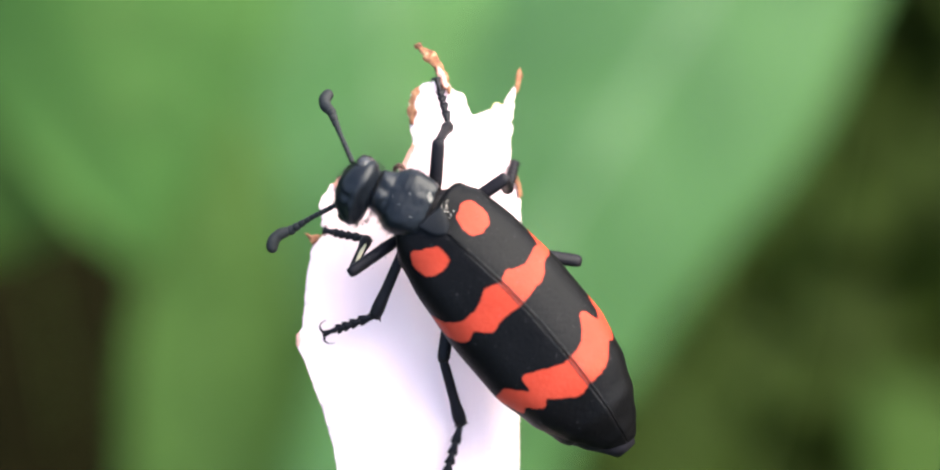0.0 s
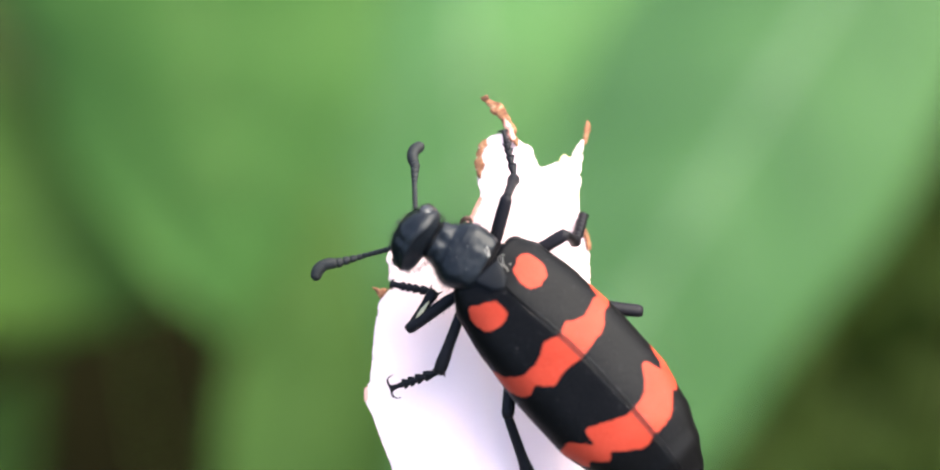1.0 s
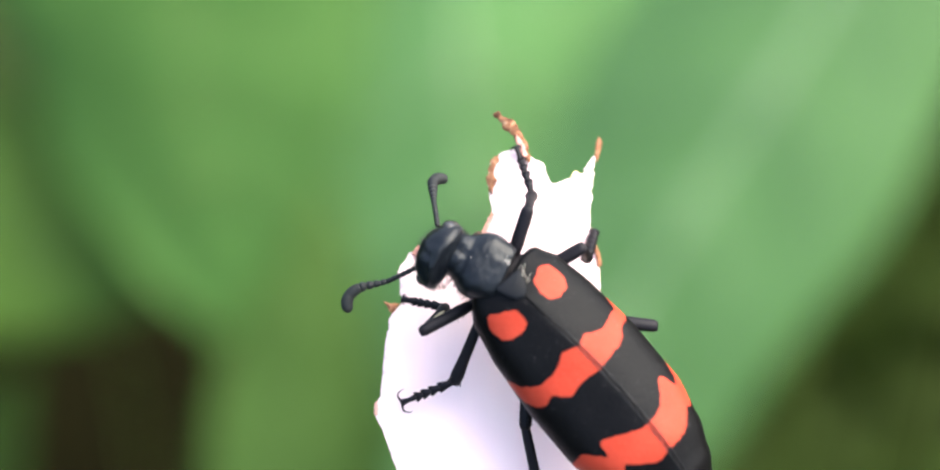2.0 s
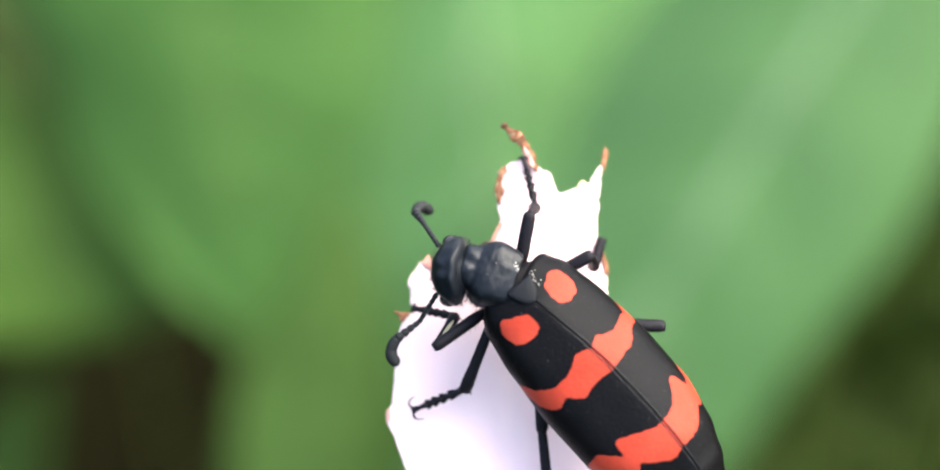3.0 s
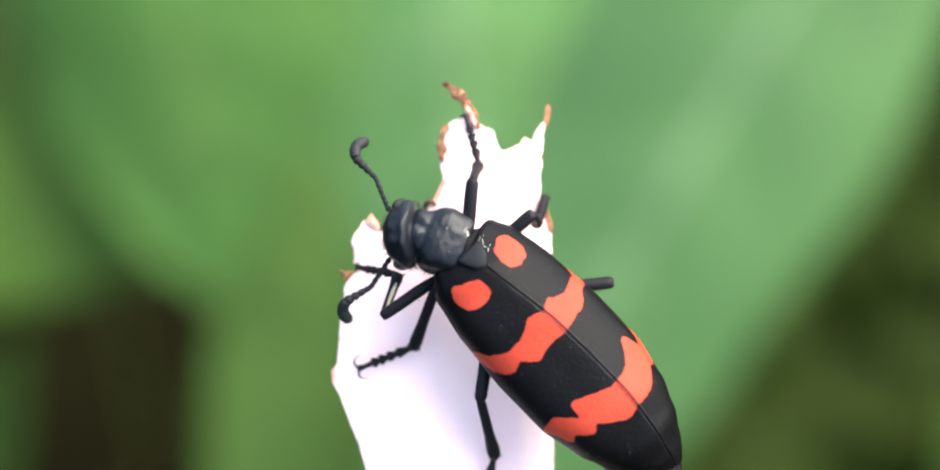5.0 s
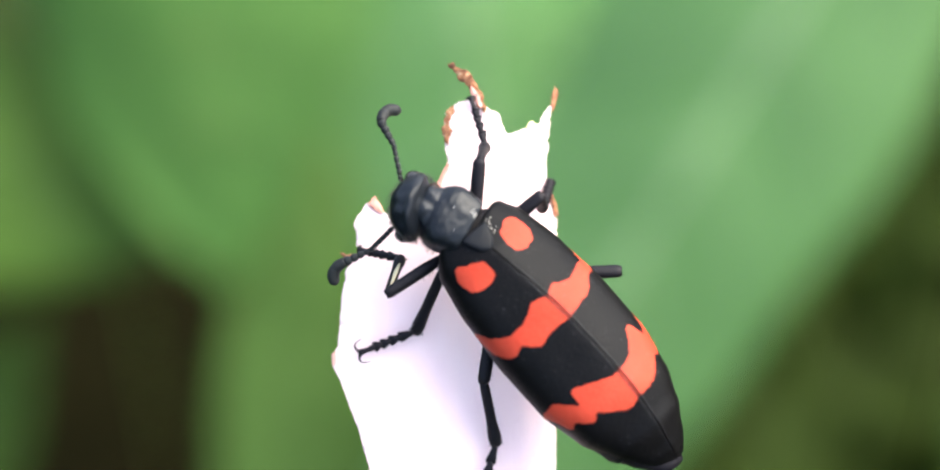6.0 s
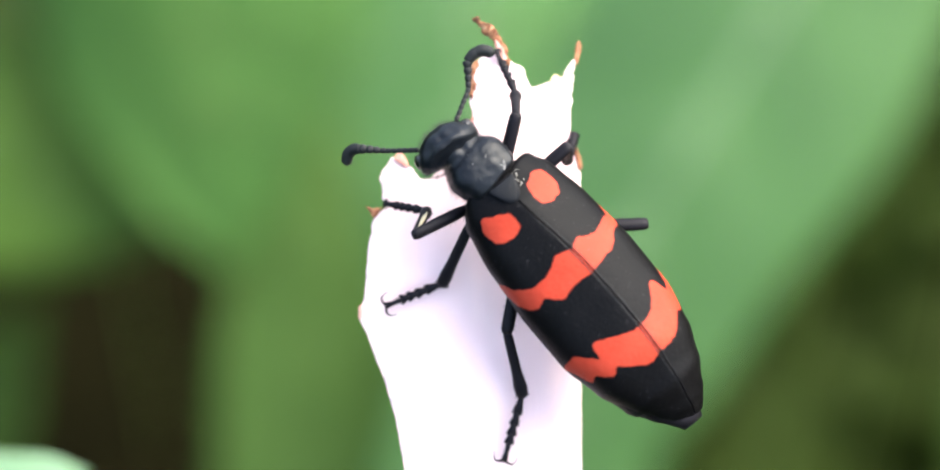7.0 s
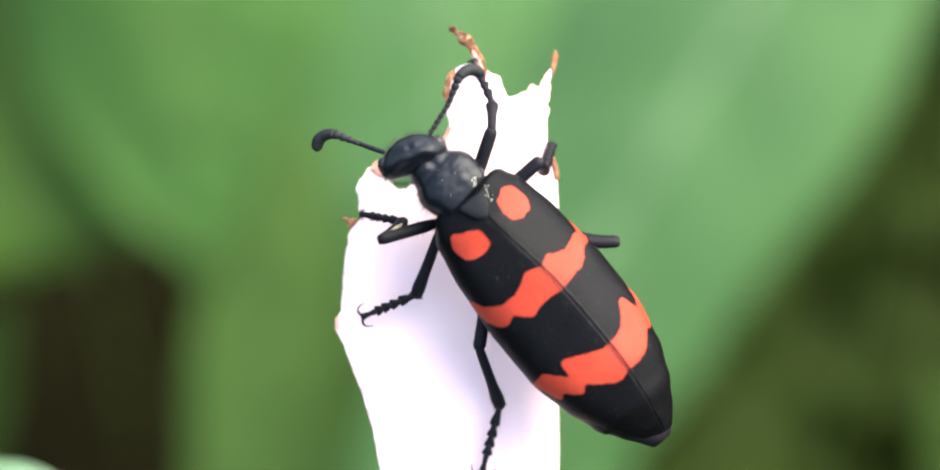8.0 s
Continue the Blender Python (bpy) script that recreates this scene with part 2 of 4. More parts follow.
M_LEAF_P = mottled("leaf_pale", [(0.25, (0.16, 0.33, 0.18)), (0.75, (0.24, 0.42, 0.26))], 40, 0.5, 0.3, 0.0003, 0.2)
# Green set far below leaf colour, in place of shade near the soil
M_UNDER = mottled("shade_dark_green", [(0.25, (0.0085, 0.020, 0.0018)), (0.75, (0.0135, 0.028, 0.0026))], 9, 0.7, 0.3, 0.001, 0.1, 0.08)
M_VEIN = mottled("leaf_vein", [(0.3, (0.13, 0.25, 0.12)), (0.7, (0.17, 0.30, 0.155))], 60, 0.5)
M_VEIN_DIM = mottled("shaded_vein", [(0.3, (0.06, 0.135, 0.03)), (0.7, (0.09, 0.19, 0.045))], 60, 0.5)
M_STEM = mottled("stem_green", [(0.3, (0.06, 0.12, 0.03)), (0.7, (0.10, 0.18, 0.05))], 120, 0.5)
# Soil colour pulled near black to stand in for shade under the leaves
M_SHADED_SOIL = mottled("soil", [(0.3, (0.0031, 0.0034, 0.0010)), (0.55, (0.005, 0.0052, 0.0016)), (0.8, (0.009, 0.009, 0.003))], 14, 0.95, 0.8, 0.01, 0.0, 0.04)


# ---- mesh helpers (all shapes in mm) ----
mesh_scale = 1.0


def finish(name, bm, mat, smooth=True):
    bmesh.ops.recalc_face_normals(bm, faces=bm.faces)
    me = bpy.data.meshes.new(name)
    bm.to_mesh(me)
    bm.free()
    me.transform(Matrix.Scale(MM * mesh_scale, 4))
    me.materials.append(mat)
    if smooth:
        me.shade_smooth()
    return new(name, me)


def part(name, bm, mat, parent, label="", smooth=True):
    ob = finish(name, bm, mat, smooth)
    ob.parent = parent
    return tagged(ob, label)


def ring_loft(bm, rings, close=True):
    """Skin closed rings of points; cap the ends."""
    vs = [[bm.verts.new(p) for p in r] for r in rings]
    n = len(vs[0])
    for a, b in zip(vs, vs[1:]):
        for i in range(n):
            bm.faces.new((a[i], a[(i + 1) % n], b[(i + 1) % n], b[i]))
    if close:
        bm.faces.new(vs[0][::-1])
        bm.faces.new(vs[-1])
    return vs


def smooth_lerp(x, table):
    for (x0, y0), (x1, y1) in zip(table, table[1:]):
        if x <= x1:
            k = max(0.0, (x - x0) / (x1 - x0))
            return y0 + (y1 - y0) * (k * k * (3 - 2 * k) * 0.5 + k * 0.5)
    return table[-1][1]


def tube(bm, pts, radii, sides=12, flat=1.0):
    """A round tube along points, with a radius at each."""
    pts = [Vector(p) for p in pts]
    rings = []
    side = None
    for i, p in enumerate(pts):
        d = (pts[min(i + 1, len(pts) - 1)] - pts[max(i - 1, 0)]).normalized()
        if side is None:
            side = d.orthogonal().normalized()
        side = (side - d * side.dot(d)).normalized()
        up = d.cross(side)
        rings.append([p + (side * math.cos(a) + up * math.sin(a) * flat) * radii[i]
                      for a in (2 * math.pi * k / sides for k in range(sides))])
    return ring_loft(bm, rings)


def limb(length, stations, sides=14, flat=1.0, bow=0.0, wob=0.0, root=0.0):
    """A limb segment along +y from the origin; stations of (fraction, radius)."""
    bm = bmesh.new()
    pts, radii = [], []
    if root:
        pts.append((0, -root, 0))
        radii.append(stations[0][1] * 0.9)
    for i in range(17):
        k = i / 16
        pts.append((0, k * length, bow * math.sin(math.pi * k)))
        radii.append(smooth_lerp(k, stations) * (1 + wob * (random.random() - 0.5)))
    tube(bm, pts, radii, sides, flat)
    return bm


def aim(a, b, up=Vector((0, 0, 1))):
    """Pose with +y from a to b, +z near up (points in mm)."""
    a, b = Vector(a), Vector(b)
    y = (b - a).normalized()
    x = y.cross(up).normalized()
    z = x.cross(y)
    m = Matrix((x, y, z)).transposed().to_4x4()
    m.translation = a * MM
    return m


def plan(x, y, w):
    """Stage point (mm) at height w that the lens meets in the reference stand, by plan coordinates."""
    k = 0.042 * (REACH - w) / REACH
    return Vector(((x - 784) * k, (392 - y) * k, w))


# ---- ground ----
bm = bmesh.new()
bmesh.ops.create_grid(bm, x_segments=120, y_segments=120, size=900)
for v in bm.verts:
    v.co.z = 14 * noise.noise(v.co * 0.012) + 6 * noise.noise(v.co * 0.05)
edge = [e for e in bm.edges if e.is_boundary]
ext = bmesh.ops.extrude_edge_only(bm, edges=edge)
for v in [g for g in ext["geom"] if isinstance(g, bmesh.types.BMVert)]:
    v.co.x *= 450
    v.co.y *= 450
ground = tagged(finish("ground", bm, M_SHADED_SOIL), "bare garden soil, coloured near black for the shade under the plants", "ground", kind="structure")


# ---- big leaves behind ----
def leaf(name, base, tip, width, mat, label, tilt=0.0, cup=0.12, droop=0.1, veins=7, wave=0.03, group="garden leaves", stalk=True, rib=0.010):
    """A broad leaf from base to tip (stage mm) with midrib, side veins and stalk."""
    base, tip = Vector(base), Vector(tip)
    length = (tip - base).length
    y = (tip - base).normalized()
    x = y.cross(Vector((0, 0, 1))).normalized()
    z = x.cross(y)
    m = Matrix((x, y, z)).transposed().to_4x4() @ Matrix.Rotation(radians(tilt), 4, "Y")
    m.translation = base * MM
    thing = new(name)
    thing.matrix_world = STAGE @ m
    tagged(thing, label, "leaf", group)
    ph = random.random() * 6

    def surface(s, q):
        half = width * 0.5 * (math.sin(math.pi * min(1, s ** 0.8)) ** 0.6 if 0 < s < 1 else 0.0)
        lobe = 1 + 0.035 * math.sin(s * 23 + ph)
        px = q * half * lobe
        pz = cup * abs(q) ** 1.6 * half - droop * length * s * s + wave * width * math.sin(s * 9 + ph + q * 2) * abs(q)
        pz += 0.006 * width * math.cos((s - abs(q) * 0.16) * veins * 2 * math.pi) * (1 - abs(q))
        return Vector((px, s * length - abs(q) * 0.05 * length, pz))
    bm = bmesh.new()
    rows, cols = 60, 24
    grid = [[bm.verts.new(surface(i / rows, j / cols * 2 - 1)) for j in range(cols + 1)] for i in range(1, rows)]
    under = [[bm.verts.new(v.co - Vector((0, 0, 0.35))) for v in r] for r in grid]
    for g, flip in ((grid, False), (under, True)):
        for a, b in zip(g, g[1:]):
            for j in range(cols):
                q = (a[j], a[j + 1], b[j + 1], b[j])
                bm.faces.new(q[::-1] if flip else q)
    for a, b in zip(range(rows - 2), range(1, rows - 1)):
        bm.faces.new((grid[a][0], grid[b][0], under[b][0], under[a][0]))
        bm.faces.new((grid[b][-1], grid[a][-1], under[a][-1], under[b][-1]))
    part("blade", bm, mat, thing)
    bm = bmesh.new()
    tube(bm, [surface(0.02 + 0.95 * i / 14, 0) + Vector((0, 0, 0.2)) for i in range(15)],
         [width * rib * (1.15 - i / 14) for i in range(15)], 8)
    vein = M_VEIN if mat in (M_LEAF, M_LEAF_P, M_LEAF_D) else M_VEIN_DIM
    part("midrib", bm, vein, thing, "pale midrib")
    for k in range(veins):
        for sgn in (-1, 1):
            s0 = 0.08 + 0.75 * k / veins
            bm = bmesh.new()
            tube(bm, [surface(min(0.97, s0 + 0.16 * j / 6), sgn * 0.92 * j / 6) + Vector((0, 0, 0.15)) for j in range(7)],
                 [width * 0.005 * (1.1 - j / 6) for j in range(7)], 6)
            part("side_vein", bm, vein, thing)
    if stalk:
        inv = (STAGE @ m).inverted()
        foot = STAGE @ (base * MM)
        spot = Vector((foot.x + random.uniform(-0.03, 0.03), foot.y + 0.05, -0.01))
        loc = inv @ spot / MM
        mid = loc * 0.5 + Vector((0, -0.12 * loc.length, -0.05 * loc.length))
        bm = bmesh.new()
        start = surface(0.02, 0)
        pts = [start * (1 - k) ** 2 + mid * 2 * k * (1 - k) + loc * k * k for k in (i / 16 for i in range(17))]
        tube(bm, pts, [max(0.9, width * 0.014)] * 17, 8)
        part("stalk", bm, M_STEM, thing)
    return thing


LEAVES = [
    # base and tip (plan), depth at base and tip, width (plan), look, tilt, bend of the margins, girth of the midrib
    ((1658, -560), (512, 1250), -468, -505, 580, M_LEAF, "broad blue-green garden leaf with pale veins", 5, -0.12, 0.019),
    ((730, -620), (890, 1350), -572, -591, 760, M_LEAF_D, "broad fresh green garden leaf", -6, -0.30, 0.010),
    ((245, -700), (375, 475), -554, -561, 665, M_LEAF_F, "broad green garden leaf shading the soil", 2, -0.12, 0.008),
    ((545, 1450), (500, 60), -580, -561, 350, M_LEAF_B, "narrow green garden leaf", 4, -0.15, 0.008),
    ((-60, -650), (50, 90), -608, -608, 330, M_LEAF_Y, "yellowish young garden leaf", 0, 0.05, 0.010),
    ((-650, 10), (300, 395), -595, -598, 520, M_LEAF_E, "narrow green garden leaf", -4, -0.1, 0.008),
    ((-420, 1350), (70, 470), -729, -739, 290, M_LEAF_C, "deep green garden leaf with shade put into its colour", -6, 0.0, 0.010),
    ((1080, 1500), (1370, 470), -748, -776, 330, M_UNDER, "olive garden leaf close to the soil, darkened in colour for shade", 4, -0.2, 0.010),
    ((2000, 1180), (1600, 620), -804, -814, 330, M_LEAF_C, "deep green garden leaf with shade put into its colour", 6, 0.0, 0.010),
    ((-250, 960), (150, 785), -45, -41, 240, M_LEAF_P, "pale bluish-green leaf tip", 0, 0.05, 0.010),
]
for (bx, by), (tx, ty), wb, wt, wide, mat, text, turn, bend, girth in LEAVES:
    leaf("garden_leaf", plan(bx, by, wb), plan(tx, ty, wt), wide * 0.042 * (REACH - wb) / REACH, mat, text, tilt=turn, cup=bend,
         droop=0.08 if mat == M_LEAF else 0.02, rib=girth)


def blade_into(verts, faces, m, ln, wd):
    """One small folded leaf, from its base along +y of m (mm)."""
    at = len(verts)
    for i in range(6):
        k = i / 5
        half = wd * 0.5 * math.sin(math.pi * min(1, 0.06 + k * 0.94) ** 0.8)
        verts.extend(m @ Vector((x * half, k * ln, abs(x) * half * 0.25 - ln * 0.25 * k * k)) for x in (-1, 0, 1))
    for i in range(5):
        for j in (0, 1):
            q = at + 3 * i + j
            faces.append((q, q + 1, q + 4, q + 3))


def plants(name, places, stems, leaves, long, mat, label, seed):
    """Leafy plants at places of (x, y, height) in mm: arching stems from the soil, with leaves all the way up."""
    rnd = random.Random(seed)
    verts, faces = [], []
    for px, py, tall in places:
        for _ in range(stems):
            a, out = rnd.uniform(0, 6.28), tall * rnd.uniform(0.15, 0.6)
            high = tall * rnd.uniform(0.7, 1.0)
            way = Vector((math.cos(a), math.sin(a), 0))
            foot = Vector((px, py, -18)) + way * 8

            def along(k):
                return foot + way * out * k * k + Vector((0, 0, (high + 18) * (k - 0.12 * k ** 4)))
            rings = []
            for i in range(7):
                p, r = along(i / 6), max(0.6, tall * 0.006) * (1.15 - i / 6)
                rings.append(len(verts))
                verts.extend(p + Vector((r * math.cos(q * 2.094), r * math.sin(q * 2.094), 0)) for q in range(3))
            for r0, r1 in zip(rings, rings[1:]):
                faces.extend((r0 + q, r0 + (q + 1) % 3, r1 + (q + 1) % 3, r1 + q) for q in range(3))
            for j in range(leaves):
                k = 0.12 + 0.88 * (j + rnd.random() * 0.6) / leaves
                ln = rnd.uniform(*long) * (1.1 - 0.4 * k)
                m = Matrix.Translation(along(min(k, 1.0))) @ Euler((rnd.uniform(-0.2, 0.6), rnd.uniform(-0.4, 0.4), a + j * 2.4 + rnd.uniform(-0.4, 0.4))).to_matrix().to_4x4()
                blade_into(verts, faces, m, ln, ln * rnd.uniform(0.34, 0.5))
    me = bpy.data.meshes.new(name)
    me.from_pydata([v * MM for v in verts], [], faces)
    me.materials.append(mat)
    me.shade_smooth()
    return tagged(new(name, me), label, name, kind="stuff")


rnd = random.Random(11)
low = []
while len(low) < 1300:
    x, y, tall = rnd.uniform(-1300, 1300), rnd.uniform(-1000, 1800), rnd.uniform(90, 290)
    # bare soil round the flower stem and under the gap between the leaves
    if math.hypot(x, y + 80) > 160 and math.hypot((x + 180) / 250, (y - 700) / 360) > 1:
        low.append((x, y, tall))
plants("undergrowth", low, 3, 6, (85, 150), M_UNDER, "olive-green undergrowth with shade put into its colour, over bare soil", 12)
# Out-of-view shrubs, added to block the low sky and darken reflections
ring = []
for k in range(110):
    a, r = k * 2.39996, 1400 + 1200 * math.sqrt(k / 110)
    ring.append((r * math.cos(a), 100 + r * math.sin(a), rnd.uniform(950, 1400) + 0.3 * (r - 1400)))
plants("shrubs", ring, 8, 16, (130, 240), M_LEAF_C, "unseen green shrubs added around the flower to block low sky light", 13)

# ---- flower with torn petals ----
flower = new("torn_flower")
flower.matrix_world = STAGE
tagged(flower, "torn white-pink flower with browned ragged petal tips", "flower")


def petal_height(x, y):
    """Height of the rolled petal over its plan, mm (plan coordinates)."""
    h = 0.0
    if x > 885:
        h -= ((x - 885) * 0.042) ** 2 * 0.12
    if x < 690:
        h -= ((690 - x) * 0.042) ** 2 * 0.03
    h += 0.18 * math.sin(x * 0.031 + y * 0.006) + 0.14 * noise.noise(Vector((x * 0.012, y * 0.006, 3.1)))
    if y > 330:
        k = min(1.0, (y - 330) / 200)
        h += k * (0.10 * math.sin((x + 0.12 * y) * 0.05) + 0.03 * math.sin((x - 0.08 * y) * 0.16 + 1.3)) * min(1.0, max(0.0, (x - 640) / 120))
    return h - 0.3


def sheet(outline, jag, thick=0.16, lift=0.0, step=13.0, height=petal_height):
    """A thin torn sheet from a closed outline, its edge roughened."""
    pts = []
    n = len(outline)
    for i in range(n):
        a, b = Vector(outline[i]).to_2d(), Vector(outline[(i + 1) % n]).to_2d()
        cnt = max(1, int((b - a).length / 3))
        nrm = Vector((-(b - a).y, (b - a).x)).normalized()
        for k in range(cnt):
            p = a.lerp(b, k / cnt)
            d = jag * (noise.noise(Vector((p.x * 0.11, p.y * 0.11, 0.5))) + 0.6 * noise.noise(Vector((p.x * 0.33, p.y * 0.33, 7))) + 0.45 * noise.noise(Vector((p.x * 0.8, p.y * 0.8, 3))))
            pts.append(p + nrm * d * (0.4 if k == 0 else 1) * (0.35 if p.y > 400 else 1))
    bm = bmesh.new()
    vs = [bm.verts.new((p.x, p.y, 0)) for p in pts]
    es = [bm.edges.new((vs[i], vs[(i + 1) % len(vs)])) for i in range(len(vs))]
    bmesh.ops.triangle_fill(bm, use_beauty=True, edges=es)
    for axis, lo, hi in ((0, min(p.x for p in pts), max(p.x for p in pts)), (1, min(p.y for p in pts), max(p.y for p in pts))):
        c = lo + step
        while c < hi:
            co = Vector((c, 0, 0)) if axis == 0 else Vector((0, c, 0))
            no = Vector((1, 0, 0)) if axis == 0 else Vector((0, 1, 0))
            bmesh.ops.bisect_plane(bm, geom=bm.verts[:] + bm.edges[:] + bm.faces[:], dist=0.01, plane_co=co, plane_no=no)
            c += step
    bmesh.ops.recalc_face_normals(bm, faces=bm.faces)
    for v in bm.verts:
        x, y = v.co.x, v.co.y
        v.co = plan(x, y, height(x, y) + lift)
    if sum(f.normal.z for f in bm.faces) < 0:
        bmesh.ops.reverse_faces(bm, faces=bm.faces)
    ex = bmesh.ops.extrude_face_region(bm, geom=bm.faces[:])
    for v in [g for g in ex["geom"] if isinstance(g, bmesh.types.BMVert)]:
        v.co.z -= thick
    return bm


PETAL = [(700, 1000), (675, 784), (661, 700), (642, 635), (624, 590), (612, 555), (598, 530), (598, 516), (608, 500), (613, 430),
         (617, 395), (623, 366), (640, 345), (637, 312), (633, 296), (646, 274), (662, 258), (680, 272), (694, 290), (707, 301),
         (718, 299), (738, 278), (764, 242), (778, 217), (788, 192), (783, 160), (779, 142), (784, 112), (800, 98), (818, 90),
         (846, 92), (856, 106), (872, 112), (880, 132), (887, 148), (915, 138), (926, 132), (940, 128), (950, 108), (960, 96),
         (956, 130), (951, 190), (952, 222), (962, 248), (968, 300), (969, 500), (970, 784), (966, 1000)]
part("petal", sheet(PETAL, 3.0), M_PETAL, flower, "white petal with faint pink tint")
bm = sheet([(783, 160), (778, 140), (784, 110), (798, 98), (800, 108), (792, 122), (793, 145), (789, 165)], 3.5, 0.12, 0.12)
part("dried_edge", bm, M_DRY, flower, "dried brown petal edge")
bm = sheet([(786, 31), (795, 26), (808, 36), (824, 44), (834, 58), (843, 74), (852, 100), (850, 112), (834, 98), (826, 74), (816, 60), (804, 54), (797, 40)], 3.6, 0.14, 0.3,
           height=lambda x, y: petal_height(x, y) + max(0, 95 - y) * 0.012)
curled_tip = part("curled_tip", bm, M_DRY, flower, "dried brown curled petal tip")
bm = sheet([(826, 66), (836, 76), (846, 98), (842, 104), (832, 92), (826, 78)], 1.0, 0.1, 0.55, height=lambda x, y: petal_height(x, y) + max(0, 95 - y) * 0.012)
tip_lining = part("tip_lining", bm, M_PINK, flower, "pale pink inner side of the curled tip")
bm = sheet([(958, 98), (960, 78), (965, 66), (970, 78), (966, 98), (961, 112)], 1.5, 0.14, 0.1)
part("dried_tip", bm, M_DRY, flower, "dried brown petal tip")
bm = sheet([(916, 139), (921, 128), (927, 124), (933, 129), (938, 129), (934, 136), (924, 138)], 1.0, 0.12, 0.06)
part("dried_edge", bm, M_CREAM, flower, "cream-coloured dried petal edge")
bm = sheet([(656, 264), (662, 255), (668, 250), (676, 262), (684, 280), (676, 278), (664, 272)], 1.5, 0.12, 0.12)
part("withered_tip", bm, M_PINK, flower, "reddish withered petal tip")
bm = sheet([(609, 344), (622, 348), (642, 345), (632, 356), (623, 366), (618, 354)], 1.5, 0.12, 0.1)
part("thorn_tip", bm, M_DRY, flower, "dried brown petal tip")
bm = sheet([(953, 236), (962, 246), (969, 262), (972, 282), (964, 284), (960, 262)], 1.5, 0.12, 0.15)
part("dried_edge", bm, M_DRY, flower, "dried brown petal edge")
bm = sheet([(598, 512), (604, 508), (606, 520), (604, 532), (598, 532)], 1.0, 0.12, 0.06)
part("withered_tip", bm, M_PINK, flower, "pinkish withered petal tip")
bm = sheet([(765, 240), (776, 218), (788, 194), (792, 196), (784, 216), (776, 238)], 2.0, 0.12, 0.08)
part("dried_edge", bm, M_PINK, flower, "reddish dried petal edge")
bm = bmesh.new()
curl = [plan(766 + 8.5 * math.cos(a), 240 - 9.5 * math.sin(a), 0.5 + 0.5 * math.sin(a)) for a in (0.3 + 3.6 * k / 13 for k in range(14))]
tube(bm, curl, [0.10 + 0.10 * math.sin(math.pi * k / 13) for k in range(14)], 9, 0.7)
part("dried_curl", bm, M_SCRAP, flower, "dark brown curled scrap of petal edge")
# stem under the petals, down to the soil
bm = bmesh.new()
inv = STAGE.inverted()
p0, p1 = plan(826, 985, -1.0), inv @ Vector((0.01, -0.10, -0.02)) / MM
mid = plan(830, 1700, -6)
tube(bm, [p0 * (1 - k) ** 2 + mid * 2 * k * (1 - k) + p1 * k * k for k in (i / 24 for i in range(25))], [5.6 - 3.2 * min(1, i / 5) for i in range(25)], 12)
part("stem", bm, M_STEM, flower, "green flower stem")

# ---- beetle ----
SIZE = 1.0393          # body, head and feelers against the sizes written below
ROLL = radians(13)
FWD = radians(129.8)
SHOULDER = Vector((1.92 * SIZE, 3.23 * SIZE, 4.5))
fy = Vector((math.cos(FWD), math.sin(FWD), 0))
fx0 = Vector((fy.y, -fy.x, 0))
fz = fx0 * math.sin(ROLL) + Vector((0, 0, 1)) * math.cos(ROLL)
fx = fx0 * math.cos(ROLL) - Vector((0, 0, 1)) * math.sin(ROLL)
BODY_REF = Matrix((fx, fy, fz)).transposed().to_4x4()
BODY_REF.translation = SHOULDER * MM
PIVOT = Vector((7.22, -2.13, 0)) * MM * SIZE

# sway of the body on its legs: seconds, u and v in mm, turn and roll in degrees
SWAY = [(0, -0.78, -0.15, 0.86, -6), (0.5, -1.09, -0.07, 2.07, -6), (1, -1.23, -0.14, 2.6, -6), (1.5, -0.97, 0.05, 0.4, -4),
        (3, -0.47, 0.58, 2.32, 1), (3.5, -0.42, 0.50, 2.55, 3), (4, 0.07, 0.66, 3.23, 4), (4.5, 0.20, 0.19, 4.2, 5), (6, 0.22, 0.25, 2.10, 3),
        (6.5, 0.28, 0.29, 1.65, 2), (7, 0, 0, 0, 0), (7.5, -0.23, -0.17, -0.85, -1), (8, -0.52, -0.40, -0.6, -1)]


def between(table, t):
    """Values of a timed table at t, gliding."""
    for a, b in zip(table, table[1:]):
        if t <= b[0]:
            k = max(0.0, (t - a[0]) / (b[0] - a[0]))
            k = k * k * (3 - 2 * k)
            return [p + (q - p) * k for p, q in zip(a[1:], b[1:])]
    return list(table[-1][1:])


def body_pose(t):
    """Body on the stage at t."""
    du, dv, turn, roll = between(SWAY, t)
    ridge = Matrix.Translation((0, 0, 3.0 * MM * SIZE))
    return (pose(du * MM * SIZE, dv * MM * SIZE, 0) @ Matrix.Translation(PIVOT) @ pose(0, 0, 0, 0, 0, turn) @ Matrix.Translation(-PIVOT)
            @ BODY_REF @ ridge @ pose(0, 0, 0, 0, roll, 0) @ ridge.inverted())


beetle = new("beetle")
beetle.matrix_world = STAGE @ BODY_REF
tagged(beetle, "black blister beetle with orange-red banded wing cases on a torn petal", "beetle")

mesh_scale = SIZE
LENGTH = 19.6
WIDTHS = [(0, 2.95), (.05, 3.55), (.2, 4.1), (.4, 4.45), (.6, 4.42), (.75, 3.8), (.85, 2.95), (.93, 1.95), (.975, 1.25), (1, .75)]
HEIGHTS = [(0, 2.2), (.1, 2.8), (.4, 3.2), (.7, 3.1), (.85, 2.4), (.95, 1.3), (1, .4)]
WRAP = 1.75


